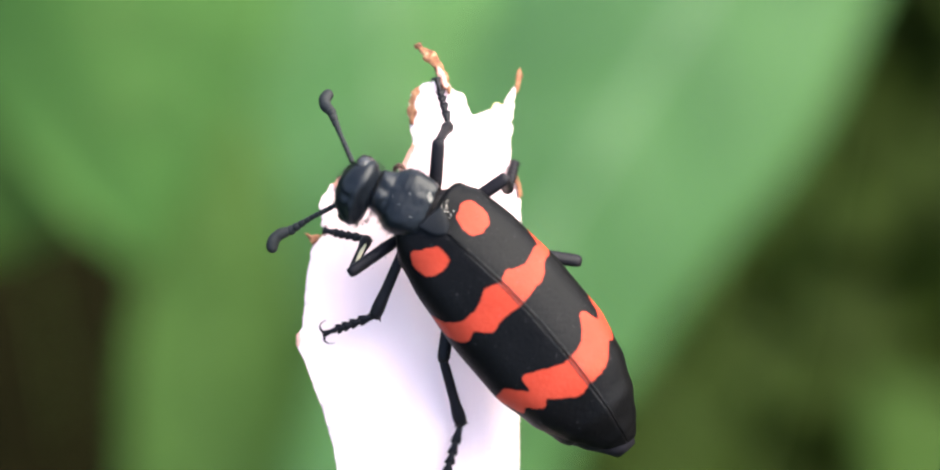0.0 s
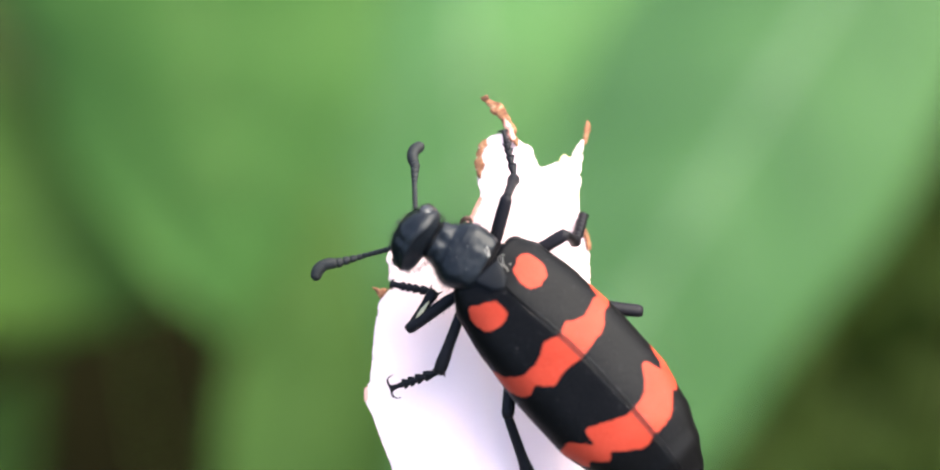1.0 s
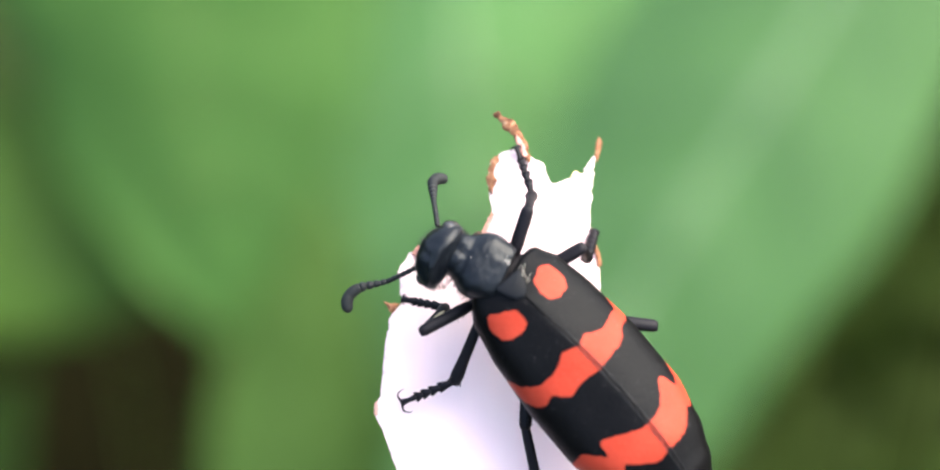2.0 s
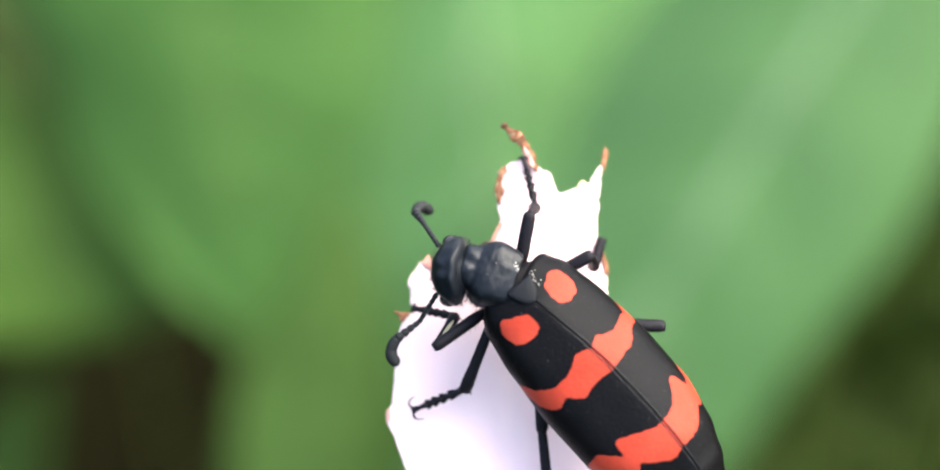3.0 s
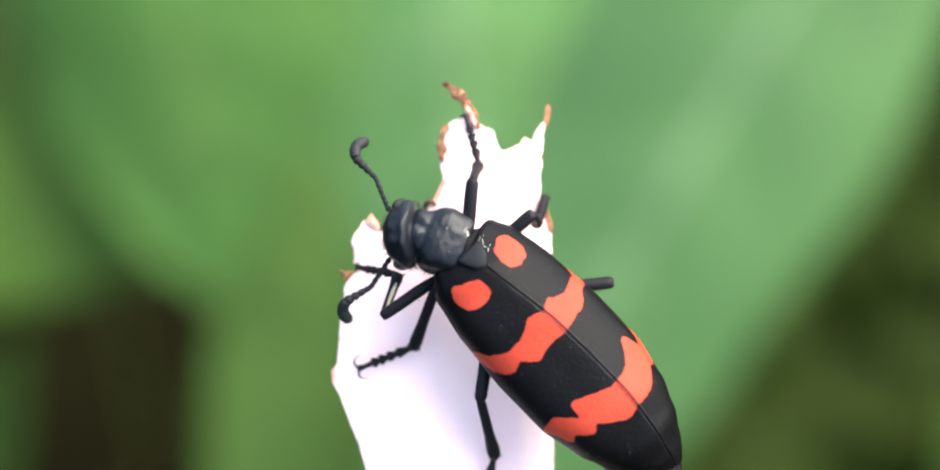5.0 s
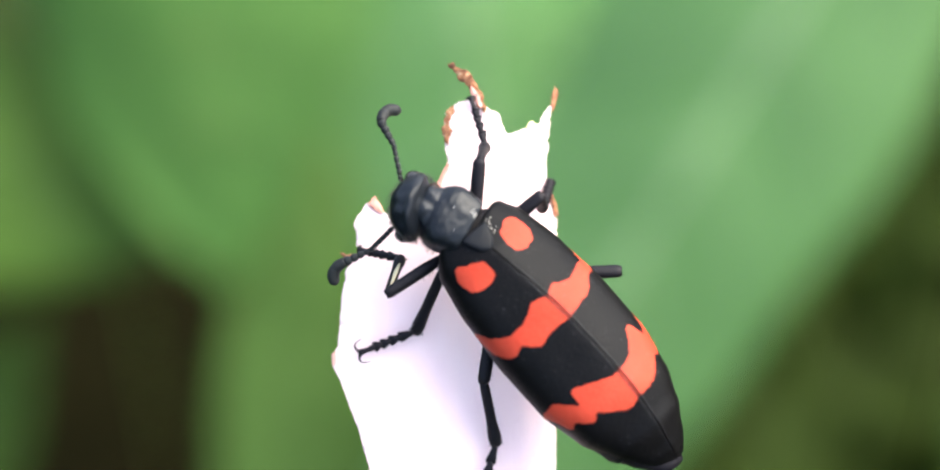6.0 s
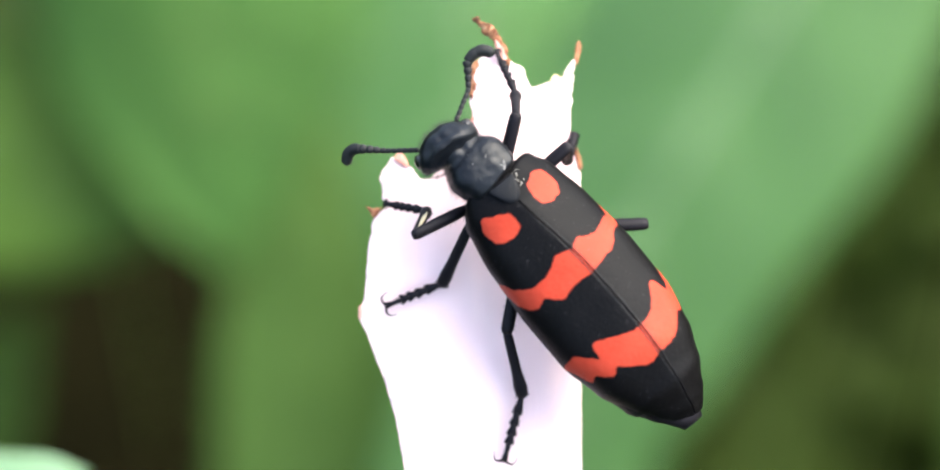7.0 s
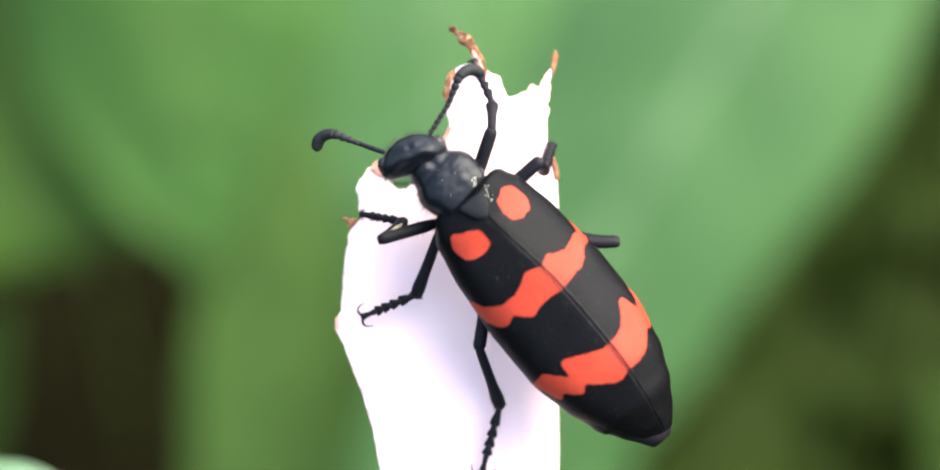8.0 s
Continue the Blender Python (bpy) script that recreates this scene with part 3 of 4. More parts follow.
def roof(x):
    """Fall of the wing cases on either side of the seam."""
    return 0.42 * (1 - math.exp(-abs(x) / 1.4))


def tail_bend(t):
    """Sideways bend of the hind end."""
    return 0.15 * max(0.0, (t - 0.72) / 0.28) ** 1.6


def wing_point(side, t, th, drop=0.0):
    w, h = smooth_lerp(t, WIDTHS) - drop, smooth_lerp(t, HEIGHTS) - drop
    c, s = math.cos(th), math.sin(th)
    z = h * math.copysign(abs(c) ** 0.9, c) - roof(w * s) * max(0.0, c)
    groove = 0.03 * math.exp(-(th / 0.03) ** 2)
    rib = 0.025 * math.cos(th * 7.5) * (1 - math.exp(-(th / 0.2) ** 2)) * math.sin(math.pi * min(1, t * 1.1))
    dent = 0.06 * noise.noise(Vector((side * th * 1.3, t * 5, 2.2)))
    fore = 0.62 * max(0.0, 1 - t * 8) ** 1.5 * math.sin(min(math.pi, th * 2.1)) ** 1.3
    lean = 0.42 * math.sin(math.pi * min(1.0, max(0.0, t - 0.12) / 0.88) ** 1.2) * (1 - abs(s) ** 0.9)
    lean += tail_bend(t) - 0.5 * max(0.0, 1 - t / 0.36) ** 1.3 * (1 - abs(s) ** 0.9)
    return Vector((side * (w * abs(s) ** 0.9 + 0.042) + lean, -LENGTH * t + fore, z + (rib + dent - groove) * max(0, c)))


def wing(side, mat):
    bm = bmesh.new()
    layer = bm.loops.layers.uv.new("UVMap")
    rows, cols = 72, 36
    top, low, uvs = [], [], {}
    for i in range(rows + 1):
        t = i / rows
        ta, tb = [], []
        for j in range(cols + 1):
            th = WRAP * j / cols
            a = bm.verts.new(wing_point(side, t, th))
            b = bm.verts.new(wing_point(side, t, th, 0.18))
            uvs[a] = uvs[b] = (j / cols, t)
            ta.append(a)
            tb.append(b)
        top.append(ta)
        low.append(tb)
    for i in range(rows):
        for j in range(cols):
            bm.faces.new((top[i][j], top[i][j + 1], top[i + 1][j + 1], top[i + 1][j]))
            bm.faces.new((low[i][j], low[i + 1][j], low[i + 1][j + 1], low[i][j + 1]))
        bm.faces.new((top[i][cols], top[i + 1][cols], low[i + 1][cols], low[i][cols]))
        # the seam edge keeps a sharp corner
        rim = []
        for v in (top[i][0], top[i + 1][0], low[i + 1][0], low[i][0]):
            rim.append(bm.verts.new(v.co))
            uvs[rim[-1]] = uvs[v]
        bm.faces.new(rim)
    for i in (0, rows):
        for j in range(cols):
            bm.faces.new((top[i][j], top[i][j + 1], low[i][j + 1], low[i][j]))
    for f in bm.faces:
        for lp in f.loops:
            lp[layer].uv = uvs[lp.vert]
    return part("wing_case", bm, mat, beetle, "matte black wing case with two wavy orange-red bands and a round spot")


wing_pair = [wing(-1, M_LEFT), wing(1, M_RIGHT)]
# fine raised bead along each case's seam edge
for side, case in zip((-1, 1), wing_pair):
    bm = bmesh.new()
    line = [wing_point(side, 0.14 + 0.8 * i / 40, 0.012) for i in range(41)]
    tube(bm, [p + Vector((side * 0.012, 0, 0.012)) for p in line], [0.036 * min(1.0, 0.25 + i / 8, 0.25 + (40 - i) / 8) for i in range(41)], 8)
    part("seam_bead", bm, M_BEAD, case, "fine raised seam edge")

# abdomen of overlapping rings, seen below the wing cases at the tail
for k in range(7):
    bm = bmesh.new()
    rings = []
    for i in range(6):
        t = 0.06 + 0.95 * (k + i / 5 * 1.06) / 7
        w = smooth_lerp(min(t, 0.97), WIDTHS) * (0.90 + 0.04 * (i / 5) + 0.03 * min(1.0, max(0.0, (t - 0.74) / 0.12))) + 0.1
        aside = tail_bend(t) - 0.3 * min(1.0, max(0.0, (t - 0.7) / 0.15))
        h = smooth_lerp(min(t, 0.97), HEIGHTS)
        if t > 0.97:
            w *= max(0.45, 1 - (t - 0.97) * 9)
        rings.append([(w * math.cos(a) + aside, -LENGTH * t, (h * 0.72 if math.sin(a) > 0 else 2.1 * smooth_lerp(min(t, .97), WIDTHS) / 4.5) * math.sin(a) - 0.25)
                      for a in (2 * math.pi * q / 28 for q in range(28))])
    ring_loft(bm, rings)
    part("abdomen_segment", bm, M_LEG, beetle)

# thorax under the shoulders
bm = bmesh.new()
ring_loft(bm, [[(w * math.cos(a), y, (h if math.sin(a) > 0 else 2.3) * math.sin(a) - 0.2) for a in (2 * math.pi * q / 28 for q in range(28))]
               for y, w, h in ((0.9, 1.5, 1.2), (0.4, 2.25, 1.25), (0.0, 2.5, 1.4), (-0.5, 2.5, 1.9), (-1.5, 3.2, 2.35), (-3, 3.5, 2.4))])
part("thorax", bm, M_LEG, beetle)

# scutellum: a flat rounded shield over the start of the seam
bm = bmesh.new()
rings = []
for k in range(13):
    q = k / 12
    y = 0.10 - 1.62 * q
    half = 1.0 * (1 - 0.6 * q ** 1.3) * min(1.0, 0.86 + 2 * q) * math.sqrt(max(0.0, 1 - max(0, (q - 0.74) / 0.26) ** 2.2)) + 0.02
    top = 2.32 + 0.12 * math.sin(math.pi * q) + 0.22 * q
    rings.append([(half * math.cos(a) - 0.46, y, top + (0.13 if math.sin(a) > 0 else 0.5) * math.sin(a)) for a in (2 * math.pi * i / 24 for i in range(24))])
ring_loft(bm, rings)
part("scutellum", bm, M_PLATE, beetle, "flat blue-black shield plate")
# pale grains in the joint
for k in range(30):
    bm = bmesh.new()
    bmesh.ops.create_icosphere(bm, subdivisions=1, radius=random.uniform(0.025, 0.055))
    gx, gy = random.choice([(random.uniform(0.5, 1.7), random.uniform(-0.9, 0.2)), (random.uniform(0.5, 1.2), random.uniform(-0.6, 0.1)), (random.uniform(-2.2, -0.8), random.uniform(-0.5, 0.1))])
    if k == 0:
        gx, gy = -0.5, -1.8
    for v in bm.verts:
        v.co += Vector((gx, gy, smooth_lerp(max(0, -gy / LENGTH), HEIGHTS) * math.sqrt(max(0.1, 1 - (gx / 3.3) ** 2)) + 0.02 - roof(gx)))
    part("pollen_grain", bm, M_GRAIN, beetle, "pale pollen grain")

# pronotum, turning at its back edge
PRO_BACK = Vector((-0.25, 0.39, 0.38)) * SIZE
pronotum = None


bm = bmesh.new()
prof = [(0, 1.86, 1.86), (0.06, 1.95, 1.98), (0.5, 2.06, 2.08), (1.1, 2.16, 2.14), (1.6, 2.2, 2.12), (2.0, 2.1, 2.04), (2.35, 1.86, 1.92), (2.7, 1.56, 1.74), (3.05, 1.38, 1.66), (3.55, 1.3, 1.58), (3.72, 1.05, 1.2)]
W_PRO, H_PRO = [(p[0], p[1]) for p in prof], [(p[0], p[2]) for p in prof]
rings = []
for i in range(45):
    y = 3.72 * i / 44
    w, h = smooth_lerp(y, W_PRO), smooth_lerp(y, H_PRO)
    ring = []
    for a in (2 * math.pi * q / 88 for q in range(88)):
        c, q = math.cos(a), math.sin(a)
        x = w * math.copysign(abs(c) ** 0.74, c)
        z = (h if q > 0 else 1.7) * math.copysign(abs(q) ** (0.48 if q > 0 else 1.0), q)
        if q > 0:
            # hollows behind the collar, a shallow midline and uneven swellings
            for dx, dy, deep, wx, wy in ((-0.95, 2.72, 0.13, 0.7, 0.3), (1.0, 2.6, 0.13, 0.5, 0.35), (0.05, 2.75, 0.03, 0.5, 0.22), (0.0, 1.2, 0.05, 0.22, 1.0),
                                         (0.75, 1.15, 0.06, 0.35, 0.4), (-0.8, 0.9, 0.05, 0.45, 0.35), (0.3, 1.95, 0.045, 0.3, 0.25), (0.0, 3.3, 0.14, 0.16, 0.5), (0.55, 3.25, -0.10, 0.3, 0.3), (-0.55, 3.25, -0.10, 0.3, 0.3), (-1.2, 1.7, 0.07, 0.25, 0.35)):
                z -= deep * math.exp(-((x - dx) / wx) ** 2 - ((y - dy) / wy) ** 2)
            z += 0.08 * noise.noise(Vector((x * 1.1, y * 1.1, 4.1))) + 0.04 * noise.noise(Vector((x * 2.6, y * 2.6, 1.7))) + 0.015 * noise.noise(Vector((x * 6, y * 6, 5.3)))
        ring.append((x, y, z))
    rings.append(ring)
ring_loft(bm, rings)
pronotum = part("pronotum", bm, M_BODY, beetle, "uneven blue-black neck shield")

bm = bmesh.new()
ring_loft(bm, [[(r * math.cos(a), y, r * 0.95 * math.sin(a)) for a in (2 * math.pi * q / 24 for q in range(24))] for y, r in ((-0.6, 1.1), (0, 1.2), (0.5, 1.25), (1.1, 1.25))])
for v in bm.verts:
    v.co.y += 3.5
part("neck", bm, M_BODY, pronotum)


def hair_mesh(spots):
    """Short tapering bristles from (root, direction, length)."""
    bm = bmesh.new()
    for root, d, ln in spots:
        root, d = Vector(root), Vector(d).normalized()
        s = d.orthogonal().normalized()
        q = d.cross(s)
        bend = Vector((random.uniform(-1, 1), random.uniform(-1, 1), random.uniform(-1, 1))) * ln * 0.18
        a = [bm.verts.new(root + (s * math.cos(k * 2.094) + q * math.sin(k * 2.094)) * 0.011) for k in range(3)]
        b = [bm.verts.new(root + d * ln * 0.6 + bend * 0.4 + (s * math.cos(k * 2.094) + q * math.sin(k * 2.094)) * 0.007) for k in range(3)]
        tipv = bm.verts.new(root + d * ln + bend)
        for k in range(3):
            bm.faces.new((a[k], a[(k + 1) % 3], b[(k + 1) % 3], b[k]))
            bm.faces.new((b[k], b[(k + 1) % 3], tipv))
    return bm


spots = []
for k in range(800):
    a, y = random.uniform(-0.5, math.pi + 0.5), random.uniform(0.2, 3.3)
    w, h = smooth_lerp(y, W_PRO), smooth_lerp(y, H_PRO)
    if random.random() > abs(math.cos(a)) ** 3:
        continue
    spots.append(((w * 0.97 * math.cos(a), y, h * 0.97 * math.sin(a)), (math.cos(a), random.uniform(-0.4, 0.4), math.sin(a)), random.uniform(0.2, 0.5)))
tagged(part("bristle_fringe", hair_mesh(spots), M_HAIR, pronotum, "short dark bristles"), kind="stuff")

for gx, gy, size in ((0.62, 0.14, 0.06), (0.8, 0.22, 0.045), (0.45, 0.2, 0.05), (0.7, 0.5, 0.03), (0.95, 0.42, 0.05), (0.7, 0.36, 0.04), (-1.2, 2.0, 0.022), (-0.2, 2.5, 0.02), (0.4, 1.6, 0.028), (-0.5, 1.9, 0.022), (1.4, 0.9, 0.03), (-0.9, 0.9, 0.02)):
    bm = bmesh.new()
    bmesh.ops.create_icosphere(bm, subdivisions=1, radius=size)
    for v in bm.verts:
        v.co = Vector((v.co.x * 1.4 + gx, v.co.y + gy, v.co.z * 0.5 + smooth_lerp(gy, H_PRO) * (1 - abs(gx / 2.4) ** 2.5) ** 0.4))
    part("pollen_grain", bm, M_GRAIN, pronotum, "pale pollen grain")

# head, bent down, with eyes, mouthparts and feelers
bm = bmesh.new()
bmesh.ops.create_uvsphere(bm, u_segments=44, v_segments=30, radius=1)
for v in bm.verts:
    x, y, z = v.co
    r = Vector((x * 2.25, y * 1.42 - 0.4 * x * x, z * 1.95))
    r.z -= 0.15 * math.exp(-((y + 0.5 + 0.25 * x * x) / 0.12) ** 2) * max(0, z)
    r.z += 0.10 * math.exp(-((y + 0.15 + 0.3 * x * x) / 0.2) ** 2) * max(0, z)
    if y < 0:
        r.y *= 0.78
    r.y += -0.35 * z if z < 0 else 0.0
    if y < -0.3:
        r *= 1 - 0.10 * (-y - 0.3)
    r.z -= 0.17 * math.exp(-(x / 0.13) ** 2) * (1 if z > 0 else 0) * max(0, y + 0.4)
    if z > 0:
        # low bosses beside the midline and a crease behind them
        r.z += 0.12 * (math.exp(-((abs(x) - 0.34) / 0.16) ** 2 - ((y + 0.02) / 0.2) ** 2)) - 0.10 * math.exp(-((y - 0.2 + 0.4 * abs(x)) / 0.07) ** 2) * max(0.0, 1 - 1.6 * abs(x))
    if z < -0.2:
        r.x *= 1 - 0.28 * (-z - 0.2)
        r.y += 0.5 * (-z - 0.2)
    if z > 0:
        r.z -= 0.2 * (math.exp(-((x - 0.42) / 0.2) ** 2 - ((y - 0.25) / 0.3) ** 2) + math.exp(-((x + 0.42) / 0.2) ** 2 - ((y - 0.25) / 0.3) ** 2))
    r *= 1 + 0.045 * noise.noise(v.co * 2.1) + 0.018 * noise.noise(v.co * 5.0)
    v.co = r
head = part("head", bm, M_BODY, beetle, "rounded black head with short bristles")
for sgn in (-1, 1):
    bm = bmesh.new()
    bmesh.ops.create_uvsphere(bm, u_segments=22, v_segments=14, radius=1)
    for v in bm.verts:
        v.co = Vector((v.co.x * 0.5 + sgn * 1.85, v.co.y * 0.6 + 0.2, v.co.z * 0.95 - 0.2))
    part("eye", bm, M_EYE, head, "dark kidney-shaped eye")
    bm = bmesh.new()
    tube(bm, [(sgn * 0.55, 0.6, -1.7), (sgn * 0.62, 0.9, -2.2), (sgn * 0.4, 1.1, -2.6), (sgn * 0.08, 1.1, -2.85)], [0.34, 0.3, 0.2, 0.07], 10)
    part("mandible", bm, M_LEG, head)
    bm = bmesh.new()
    tube(bm, [(sgn * 0.9, 0.3, -1.6), (sgn * 1.2, 0.6, -2.0), (sgn * 1.35, 0.8, -2.4), (sgn * 1.25, 0.9, -2.9)], [0.14, 0.16, 0.19, 0.14], 8)
    part("palp", bm, M_LEG, head)
spots = []
for k in range(750):
    th, z = random.uniform(0, 2 * math.pi), random.uniform(-0.5, 0.55)
    q = math.sqrt(1 - z * z)
    p = Vector((2.25 * q * math.cos(th), 1.5 * q * math.sin(th) - 0.35 * (q * math.cos(th)) ** 2, 1.95 * z)) * 0.95
    spots.append((p, (q * math.cos(th), q * math.sin(th), z * 0.7), random.uniform(0.18, 0.42)))
tagged(part("bristle_fringe", hair_mesh(spots), M_HAIR, head, "short dark bristles"), kind="stuff")


def bead_chain(bm, length, count, r0, r1, hook=0.0, close_tip=False):
    """Antenna joints along +y; a hook bends the end to one side."""
    pts, radii = [], []
    for k in range(count):
        a, b = length * k / count, length * (k + 1) / count
        r = r0 + (r1 - r0) * k / max(1, count - 1)
        for q, s in ((0.02, 0.62), (0.25, 0.86), (0.6, 1.0), (0.88, 0.98), (0.985, 0.66)):
            y = a + (b - a) * q
            bend = hook * (y / length) ** 2
            pts.append((bend, y - abs(bend) * 0.25, 0))
            radii.append(r * s)
    if close_tip:
        pts.append((hook * 1.16, length * 1.02 - abs(hook) * 0.35, 0))
        radii.append(r1 * 0.25)
    tube(bm, pts, radii, 10)
    return bm


def club_mesh(length, sgn):
    """Smooth thick club, bent like a hook, of two joints that hardly part."""
    bm = bmesh.new()
    pts, radii = [], []
    for i in range(19):
        q = i / 18
        pts.append((sgn * (0.34 - 0.34 * math.sin(math.pi * q) - 0.34 * (1 - q) + 0.22 * max(0, q - 0.7) / 0.3), length * (q - 0.06 * max(0, q - 0.8) / 0.2), 0))
        r = smooth_lerp(q, [(0, 0.27), (0.06, 0.33), (0.3, 0.38), (0.7, 0.41), (0.9, 0.37), (0.97, 0.25), (1, 0.1)])
        radii.append(r * (1 - 0.09 * math.exp(-((q - 0.46) / 0.035) ** 2)))
    tube(bm, pts, radii, 14)
    return bm


FEELER = {}
for side, sgn in (("right", 1), ("left", -1)):
    FEELER[side] = (
        part("antenna_base", bead_chain(bmesh.new(), 2.45, 6, 0.19, 0.18), M_ANT, head, "beaded antenna base"),
        part("antenna_middle", bead_chain(bmesh.new(), 1.85, 4, 0.20, 0.33), M_ANT, head, "beaded antenna middle"),
        part("antenna_club", club_mesh(1.85, sgn), M_ANT, head, "thickened antenna club"))


# legs: hip on the body, knee, ankle and claw on the petal (plan x, y and height w), girth of thigh and shin
LEGS = {
    "front_right": ((838, 285, 4.0), (864, 192, 5.2), (859, 160, 1.9), (823, 77, 0.5), 0.50, 0.36),
    "front_left": ((786, 345, 3.4), (692, 391, 5.1), (712, 352, 2.6), (634, 338, 0.3), 0.46, 0.34),
    "middle_right": ((885, 300, 3.0), (948, 244, 3.8), (946, 268, 1.0), (960, 220, -1.5), 0.50, 0.36),
    "middle_left": ((855, 352, 3.0), (785, 372, 3.7), (738, 475, 0.8), (634, 514, 0.35), 0.46, 0.42),
    "hind_left": ((868, 435, 3.2), (846, 553, 3.0), (871, 658, 0.8), (838, 780, 0.35), 0.50, 0.40),
    "hind_right": ((982, 378, 2.4), (1077, 372, 2.4), (992, 376, -0.6), (978, 388, -2.0), 0.5, 0.34),
}
# where a knee leans over time: seconds, plan x, y and height
KNEES = {
    "hind_left": [(0, 833, 553, 3.0), (1.5, 830, 553, 3.0), (3.5, 840, 553, 3.0), (4.5, 858, 553, 3.0), (6, 855, 553, 3.0), (7, 845, 553, 3.0), (8, 845, 553, 3.0)],
    "front_right": [(0, 828, 200, 5.0), (1, 830, 200, 5.0), (1.5, 846, 198, 5.0), (3, 832, 200, 5.0), (3.5, 831, 200, 5.0), (6.5, 843, 198, 5.0), (7, 861, 190, 5.2), (8, 862, 190, 5.2)],
    "front_left": [(0, 685, 408, 4.5), (0.5, 694, 409, 2.0), (1, 685, 412, 2.2), (1.5, 674, 388, 5.0), (3, 677, 405, 4.6), (3.5, 675, 413, 4.1), (4.5, 688, 426, 3.2), (6, 690, 413, 4.5), (6.5, 694, 402, 5.0), (7, 692, 393, 5.2), (7.5, 689, 382, 5.5), (8, 689, 384, 5.5)],
    "hind_right": [(0, 1079, 388, 2.4), (1, 1074, 384, 2.4), (1.5, 1083, 385, 2.4), (3, 1064, 367, 2.4), (3.5, 1060, 358, 2.4), (4.5, 1068, 366, 2.4), (6, 1076, 371, 2.4), (7, 1080, 373, 2.4), (7.5, 1079, 386, 2.4), (8, 1077, 386, 2.4)],
}
# ankles that swing about the claws: seconds, plan x, y
ANKLES = {
    "middle_left": [(0, 727, 478), (0.5, 724, 479), (1, 722, 481), (1.5, 729, 473), (3, 730, 474), (3.5, 733, 473), (4, 737, 474), (7, 738, 473), (8, 733, 473)],
    "front_right": [(0, 845, 166), (1, 843, 166), (1.5, 855, 165), (3, 846, 170), (4.5, 847, 171), (6, 850, 168), (6.5, 854, 164), (7, 859, 160), (8, 859, 160)],
}


def foot_joint(span, k, last, thick=1.0, flare=0.29, inner=1.0):
    """One notched joint of a foot along +y; inner narrows its one side."""
    bm = bmesh.new()
    share = (0.26, 0.17, 0.15, 0.13, 0.29)
    a = span * sum(share[:k])
    b = span * sum(share[:k + 1])
    flare = 0.19 if last else flare
    rings = []
    for q, w, h in ((-0.03, 0.15, 0.13), (0.25, 0.21, 0.20), (0.55, flare * 0.85, 0.25), (0.85, flare * 1.15, 0.24), (1.0, flare * 1.3, 0.15), (1.1, flare * 0.5, 0.07)):
        y = a + (b - a) * q
        rings.append([(w * thick * math.cos(t) * (inner if math.cos(t) < 0 else 1.0), y + (0.16 * abs(math.cos(t)) ** 3 if q > 0.9 and not last else 0), h * thick * math.sin(t)) for t in (2 * math.pi * i / 14 for i in range(14))])
    ring_loft(bm, rings)
    return bm


def claw_mesh(length, sgn, size=1.0):
    bm = bmesh.new()
    y = length * 0.90
    pts = []
    for i in range(9):
        a = i / 8 * 2.5
        pts.append((sgn * (0.05 + 0.78 * size * math.sin(a * 0.62)), y + size * (0.30 * math.sin(a * 1.1) - 0.55 * (i / 8) ** 2), -0.05 - 0.12 * (i / 8)))
    tube(bm, pts, [0.11 - 0.09 * i / 8 for i in range(9)], 8)
    return bm


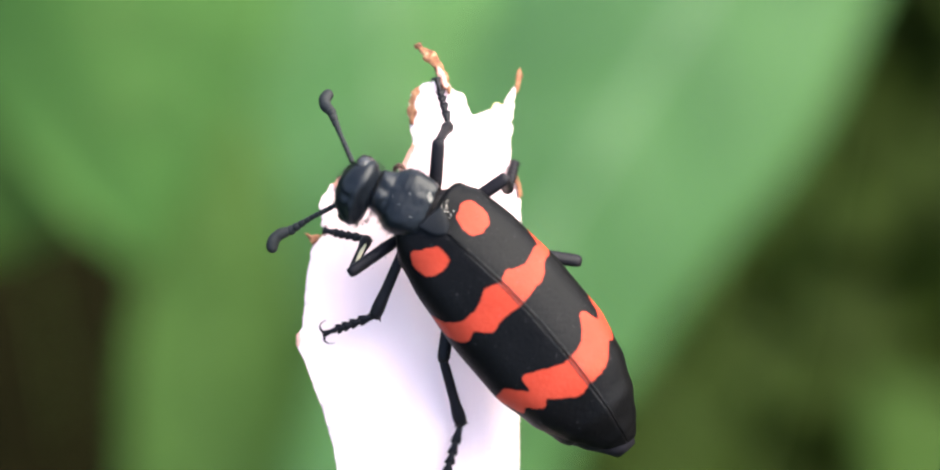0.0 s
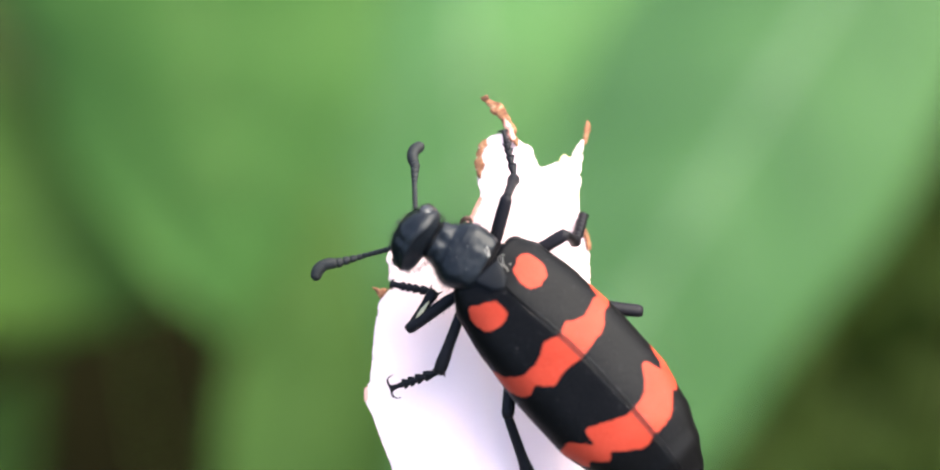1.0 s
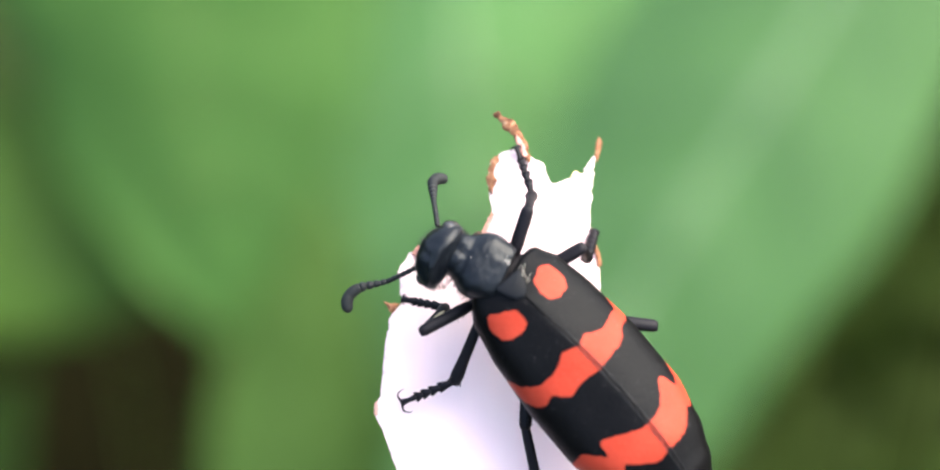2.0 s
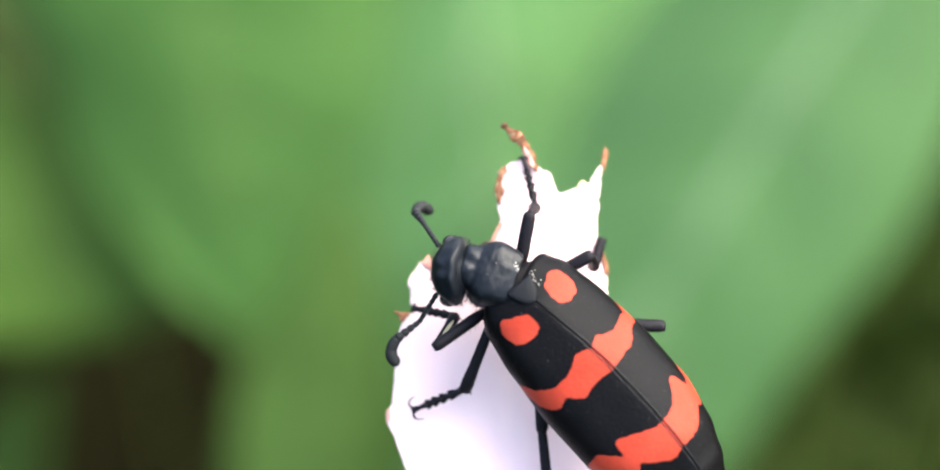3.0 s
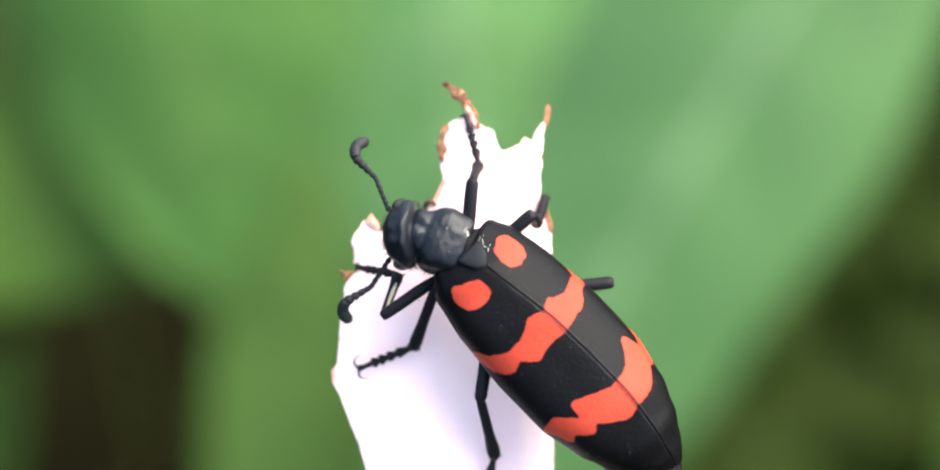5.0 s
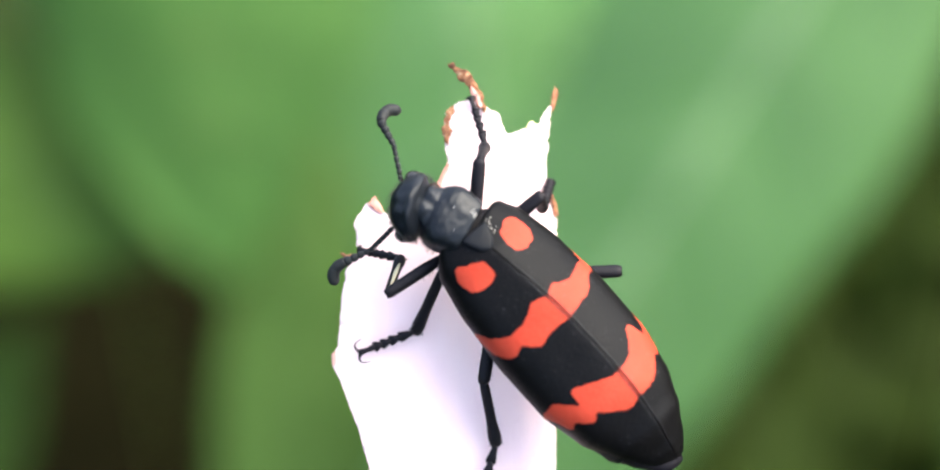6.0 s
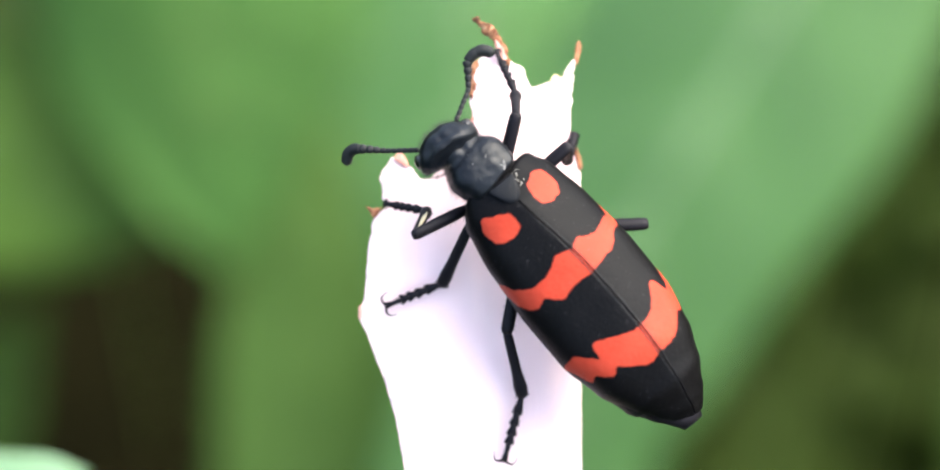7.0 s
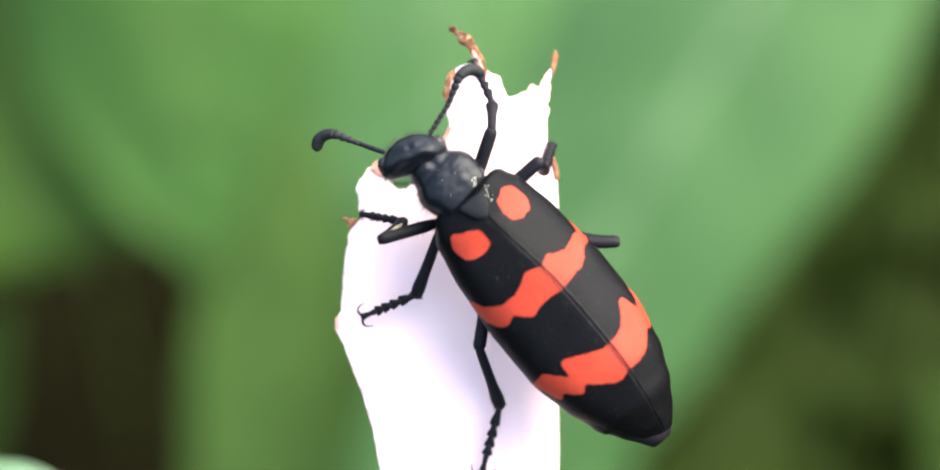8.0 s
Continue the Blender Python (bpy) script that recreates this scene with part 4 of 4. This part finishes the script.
mesh_scale = 1.0
LEG_PARTS = {}
for leg, (hip, knee, ankle, claw, rf, rt) in LEGS.items():
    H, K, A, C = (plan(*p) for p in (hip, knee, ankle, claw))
    lf, lt, ls = (K - H).length, (A - K).length, (C - A).length
    femur = part("femur", limb(lf + 0.15, [(0, rf * 0.7), (0.3, rf), (0.75, rf * 0.98), (0.96, rf * 0.95), (1, rf * 0.72)], flat=0.85, bow=0.08, root=1.3), M_LEG, beetle)
    tibia = part("tibia", limb(lt + 0.1, [(0, rt * 0.7), (0.1, rt * 0.85), (0.6, rt * 0.9), (0.90, rt * (1.12 if leg == "middle_left" else 1.25)), (1, rt * 0.95)], bow=0.06), M_LEG, beetle)
    for sgn in (-1, 1):
        bm = bmesh.new()
        tube(bm, [(sgn * rt * 0.8, lt - 0.05, -0.1), (sgn * (rt * 0.8 + 0.18), lt + 0.35, -0.25)], [0.09, 0.02], 6)
        part("spur", bm, M_LEG, tibia)
    if leg == "front_left":
        bm = limb(lt * 0.8, [(0, 0.12), (0.5, 0.24), (1, 0.12)], flat=0.5)
        for v in bm.verts:
            v.co += Vector((0, lt * 0.12, rt * 0.8))
        part("tibia_pad", bm, M_PAD, tibia, "pale silky pad")
    thick = {"front_left": 1.18, "front_right": 1.12, "middle_right": 1.65}.get(leg, 1.0)
    wide = {"front_left": 0.22, "middle_right": 0.19}.get(leg, 0.29)
    slim = 0.6 if leg == "front_right" else 1.0
    tarsus = part("tarsus", foot_joint(ls * 0.9, 0, False, thick, wide, slim), M_LEG, beetle, "notched foot of five joints")
    for k in range(1, 5):
        part("foot_joint", foot_joint(ls * 0.9, k, k == 4, thick, wide, slim), M_LEG, tarsus)
    for sgn in (-1, 1):
        part("claw", claw_mesh(ls, sgn, 1.0 if leg in ("middle_left", "hind_left") else 0.4), M_LEG, tarsus, "thin curved claw")
    spots = []
    for k in range(60):
        a, y = random.uniform(0, 6.28), random.uniform(0.15, 0.95) * lf
        spots.append(((rf * 0.85 * math.cos(a), y, rf * 0.75 * math.sin(a)), (math.cos(a), 0.5, math.sin(a)), random.uniform(0.15, 0.4)))
    tagged(part("bristles", hair_mesh(spots), M_HAIR, femur), kind="stuff")
    hip_local = BODY_REF.inverted() @ (H * MM) / MM
    LEG_PARTS[leg] = (hip_local, K, A, C, lf, lt, femur, tibia, tarsus)

# head on the stage: seconds, u, v, facing in degrees, lean
HEAD = [(0, -3.41, 4.69, 160, -22), (0.5, -3.63, 5.36, 145, -22), (1, -3.95, 5.02, 150, -22), (1.5, -3.19, 5.39, 141, -20),
        (2.8, -3.31, 4.06, 178, 0), (3, -2.96, 4.56, 177, 0), (3.5, -3.39, 4.17, 184, 0), (4, -2.93, 4.00, 186, 0), (4.5, -2.64, 4.04, 185, 0),
        (5.8, -1.77, 4.59, 171, 0), (6, -2.05, 4.90, 170, 0), (6.5, -1.39, 4.99, 158, 0), (7, -1.51, 5.68, 128, 0), (7.5, -1.55, 5.88, 112, 0), (8, -2.18, 5.69, 112, 0)]
# feelers: seconds, then heading and rise in degrees of base, middle and club
RIGHT_FEELER = [
    (0, 114, -25, 112, -30, 114, -44), (0.5, 88, -46, 86, -43, 86, -47), (1, 94, -44, 90, -42, 91, -37), (1.5, 93, -48, 84, -57, 89, -51),
    (2.8, 115, -38, 121, -57, 11, -60), (3, 124, -37, 126, -54, 30, -58), (3.5, 114, -37, 135, -51, 36, -56), (4, 127, -22, 147, -17, 96, -52),
    (4.5, 110, 6, 139, -2, 84, -42), (5.8, 114, 7, 126, 5, 72, -36), (6, 102, 5, 119, -14, 54, -40), (6.5, 101, 4, 108, 4, 48, -40),
    (7, 69, -15, 93, -4, 32, 5), (7.5, 52, 4, 83, 4, 22, -36), (8, 58, 5, 69, 6, 26, -28)]
LEFT_FEELER = [
    (0, -153, -33, -148, -23, -145, 4), (0.5, -169, -20, -170, -8, -169, -4), (1, -166, -30, -164, 5, -159, 0), (1.5, -177, -24, -182, 5, -146, 4),
    (2.8, -109, -34, -136, 4, -103, -26), (3, -122, -23, -143, 4, -106, -11), (3.5, -104, -9, -139, 3, -85, -32), (4, -114, -26, -143, 5, -104, -32),
    (4.5, -117, -24, -150, 5, -103, -42), (5.8, -139, -4, -151, -21, -110, -37), (6, -136, -30, -154, -5, -134, -22), (6.5, -150, 3, -153, 4, -140, -34),
    (7, -180, -28, -185, -13, -156, -40), (7.5, -185, -36, -212, 6, -155, -33), (8, -201, -40, -201, 6, -158, -28)]


def head_pose(t):
    u, v, face, tilt = between(HEAD, t)
    return pose(u * MM * SIZE, v * MM * SIZE, 5.6 * MM, 0, 0, face - 90) @ pose(0, 0, 0, -8, tilt, 0)


def bent_knee(hip, ankle, knee, lf, lt):
    """Knee that keeps both lengths, nearest to its resting place."""
    d = ankle - hip
    dist = min(d.length, (lf + lt) * 0.999)
    n = d.normalized()
    a = (lf * lf - lt * lt + dist * dist) / (2 * dist)
    h = math.sqrt(max(0.0, lf * lf - a * a))
    side = knee - hip
    side = (side - n * side.dot(n)).normalized()
    return hip + n * a + side * h


def heading(a, e):
    a, e = radians(a), radians(e)
    return Vector((math.cos(a) * math.cos(e), math.sin(a) * math.cos(e), math.sin(e)))


def motions():
    times = sorted({row[0] for row in SWAY + HEAD} | {0.25, 0.75, 1.25, 2.0, 2.4, 3.25, 3.75, 4.25, 5.0, 5.4, 6.25, 6.75, 7.25, 7.75})
    rows = {}

    def put(ob, t, m):
        rows.setdefault(ob, []).append((t, m))
    for t in times:
        b = body_pose(t)
        put(beetle, t, STAGE @ b)
        back = b.inverted()
        hp = head_pose(t)
        put(head, t, back @ hp)
        # the neck shield follows the head by a part of its turn
        local = back @ hp.translation / MM
        yaw = math.degrees(math.atan2(-(local.x - PRO_BACK.x), local.y - PRO_BACK.y))
        lift = math.degrees(math.atan2(local.z - PRO_BACK.z, 6.0))
        put(pronotum, t, pose(PRO_BACK.x * MM, PRO_BACK.y * MM, PRO_BACK.z * MM, lift * 0.4, 0, yaw * 0.75))
        to_head = hp.inverted()
        for side, sgn, table in (("right", 1, RIGHT_FEELER), ("left", -1, LEFT_FEELER)):
            vals = between(table, t)
            p = hp @ (Vector((sgn * 1.5, 1.0, -0.3)) * MM * SIZE) / MM
            for k, (ob, ln) in enumerate(zip(FEELER[side], (2.4, 1.8, 1.7))):
                d = heading(vals[2 * k], vals[2 * k + 1])
                put(ob, t, to_head @ aim(p, p + d))
                p = p + d * ln * SIZE
        for leg, (hip_local, K, A, C, lf, lt, femur, tibia, tarsus) in LEG_PARTS.items():
            hip = b @ (hip_local * MM) / MM
            foot = A
            if leg in ANKLES:
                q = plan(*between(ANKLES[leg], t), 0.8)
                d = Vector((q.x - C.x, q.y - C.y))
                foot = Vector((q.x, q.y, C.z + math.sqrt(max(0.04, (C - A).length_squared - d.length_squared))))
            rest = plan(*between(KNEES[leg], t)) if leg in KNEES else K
            if leg == "hind_right":
                knee = hip + (rest - hip).normalized() * lf
            else:
                knee = bent_knee(hip, foot, rest, lf, lt)
            put(femur, t, back @ aim(hip, knee))
            put(tibia, t, back @ aim(knee, foot))
            put(tarsus, t, back @ aim(foot, C))
    # the curled petal tip leans back at first, then straightens
    root = plan(848, 106, 0.2) * MM
    hinge = Vector((75, -59, 0)).normalized()
    for t, nod in ((0, -20), (1, -15), (1.5, -10), (3, -2), (4, 0), (8, 0)):
        m = Matrix.Translation(root) @ Matrix.Rotation(radians(nod), 4, hinge) @ Matrix.Translation(-root)
        put(curled_tip, t, m)
        put(tip_lining, t, m)
    for ob, r in rows.items():
        walk(ob, r)


motions()
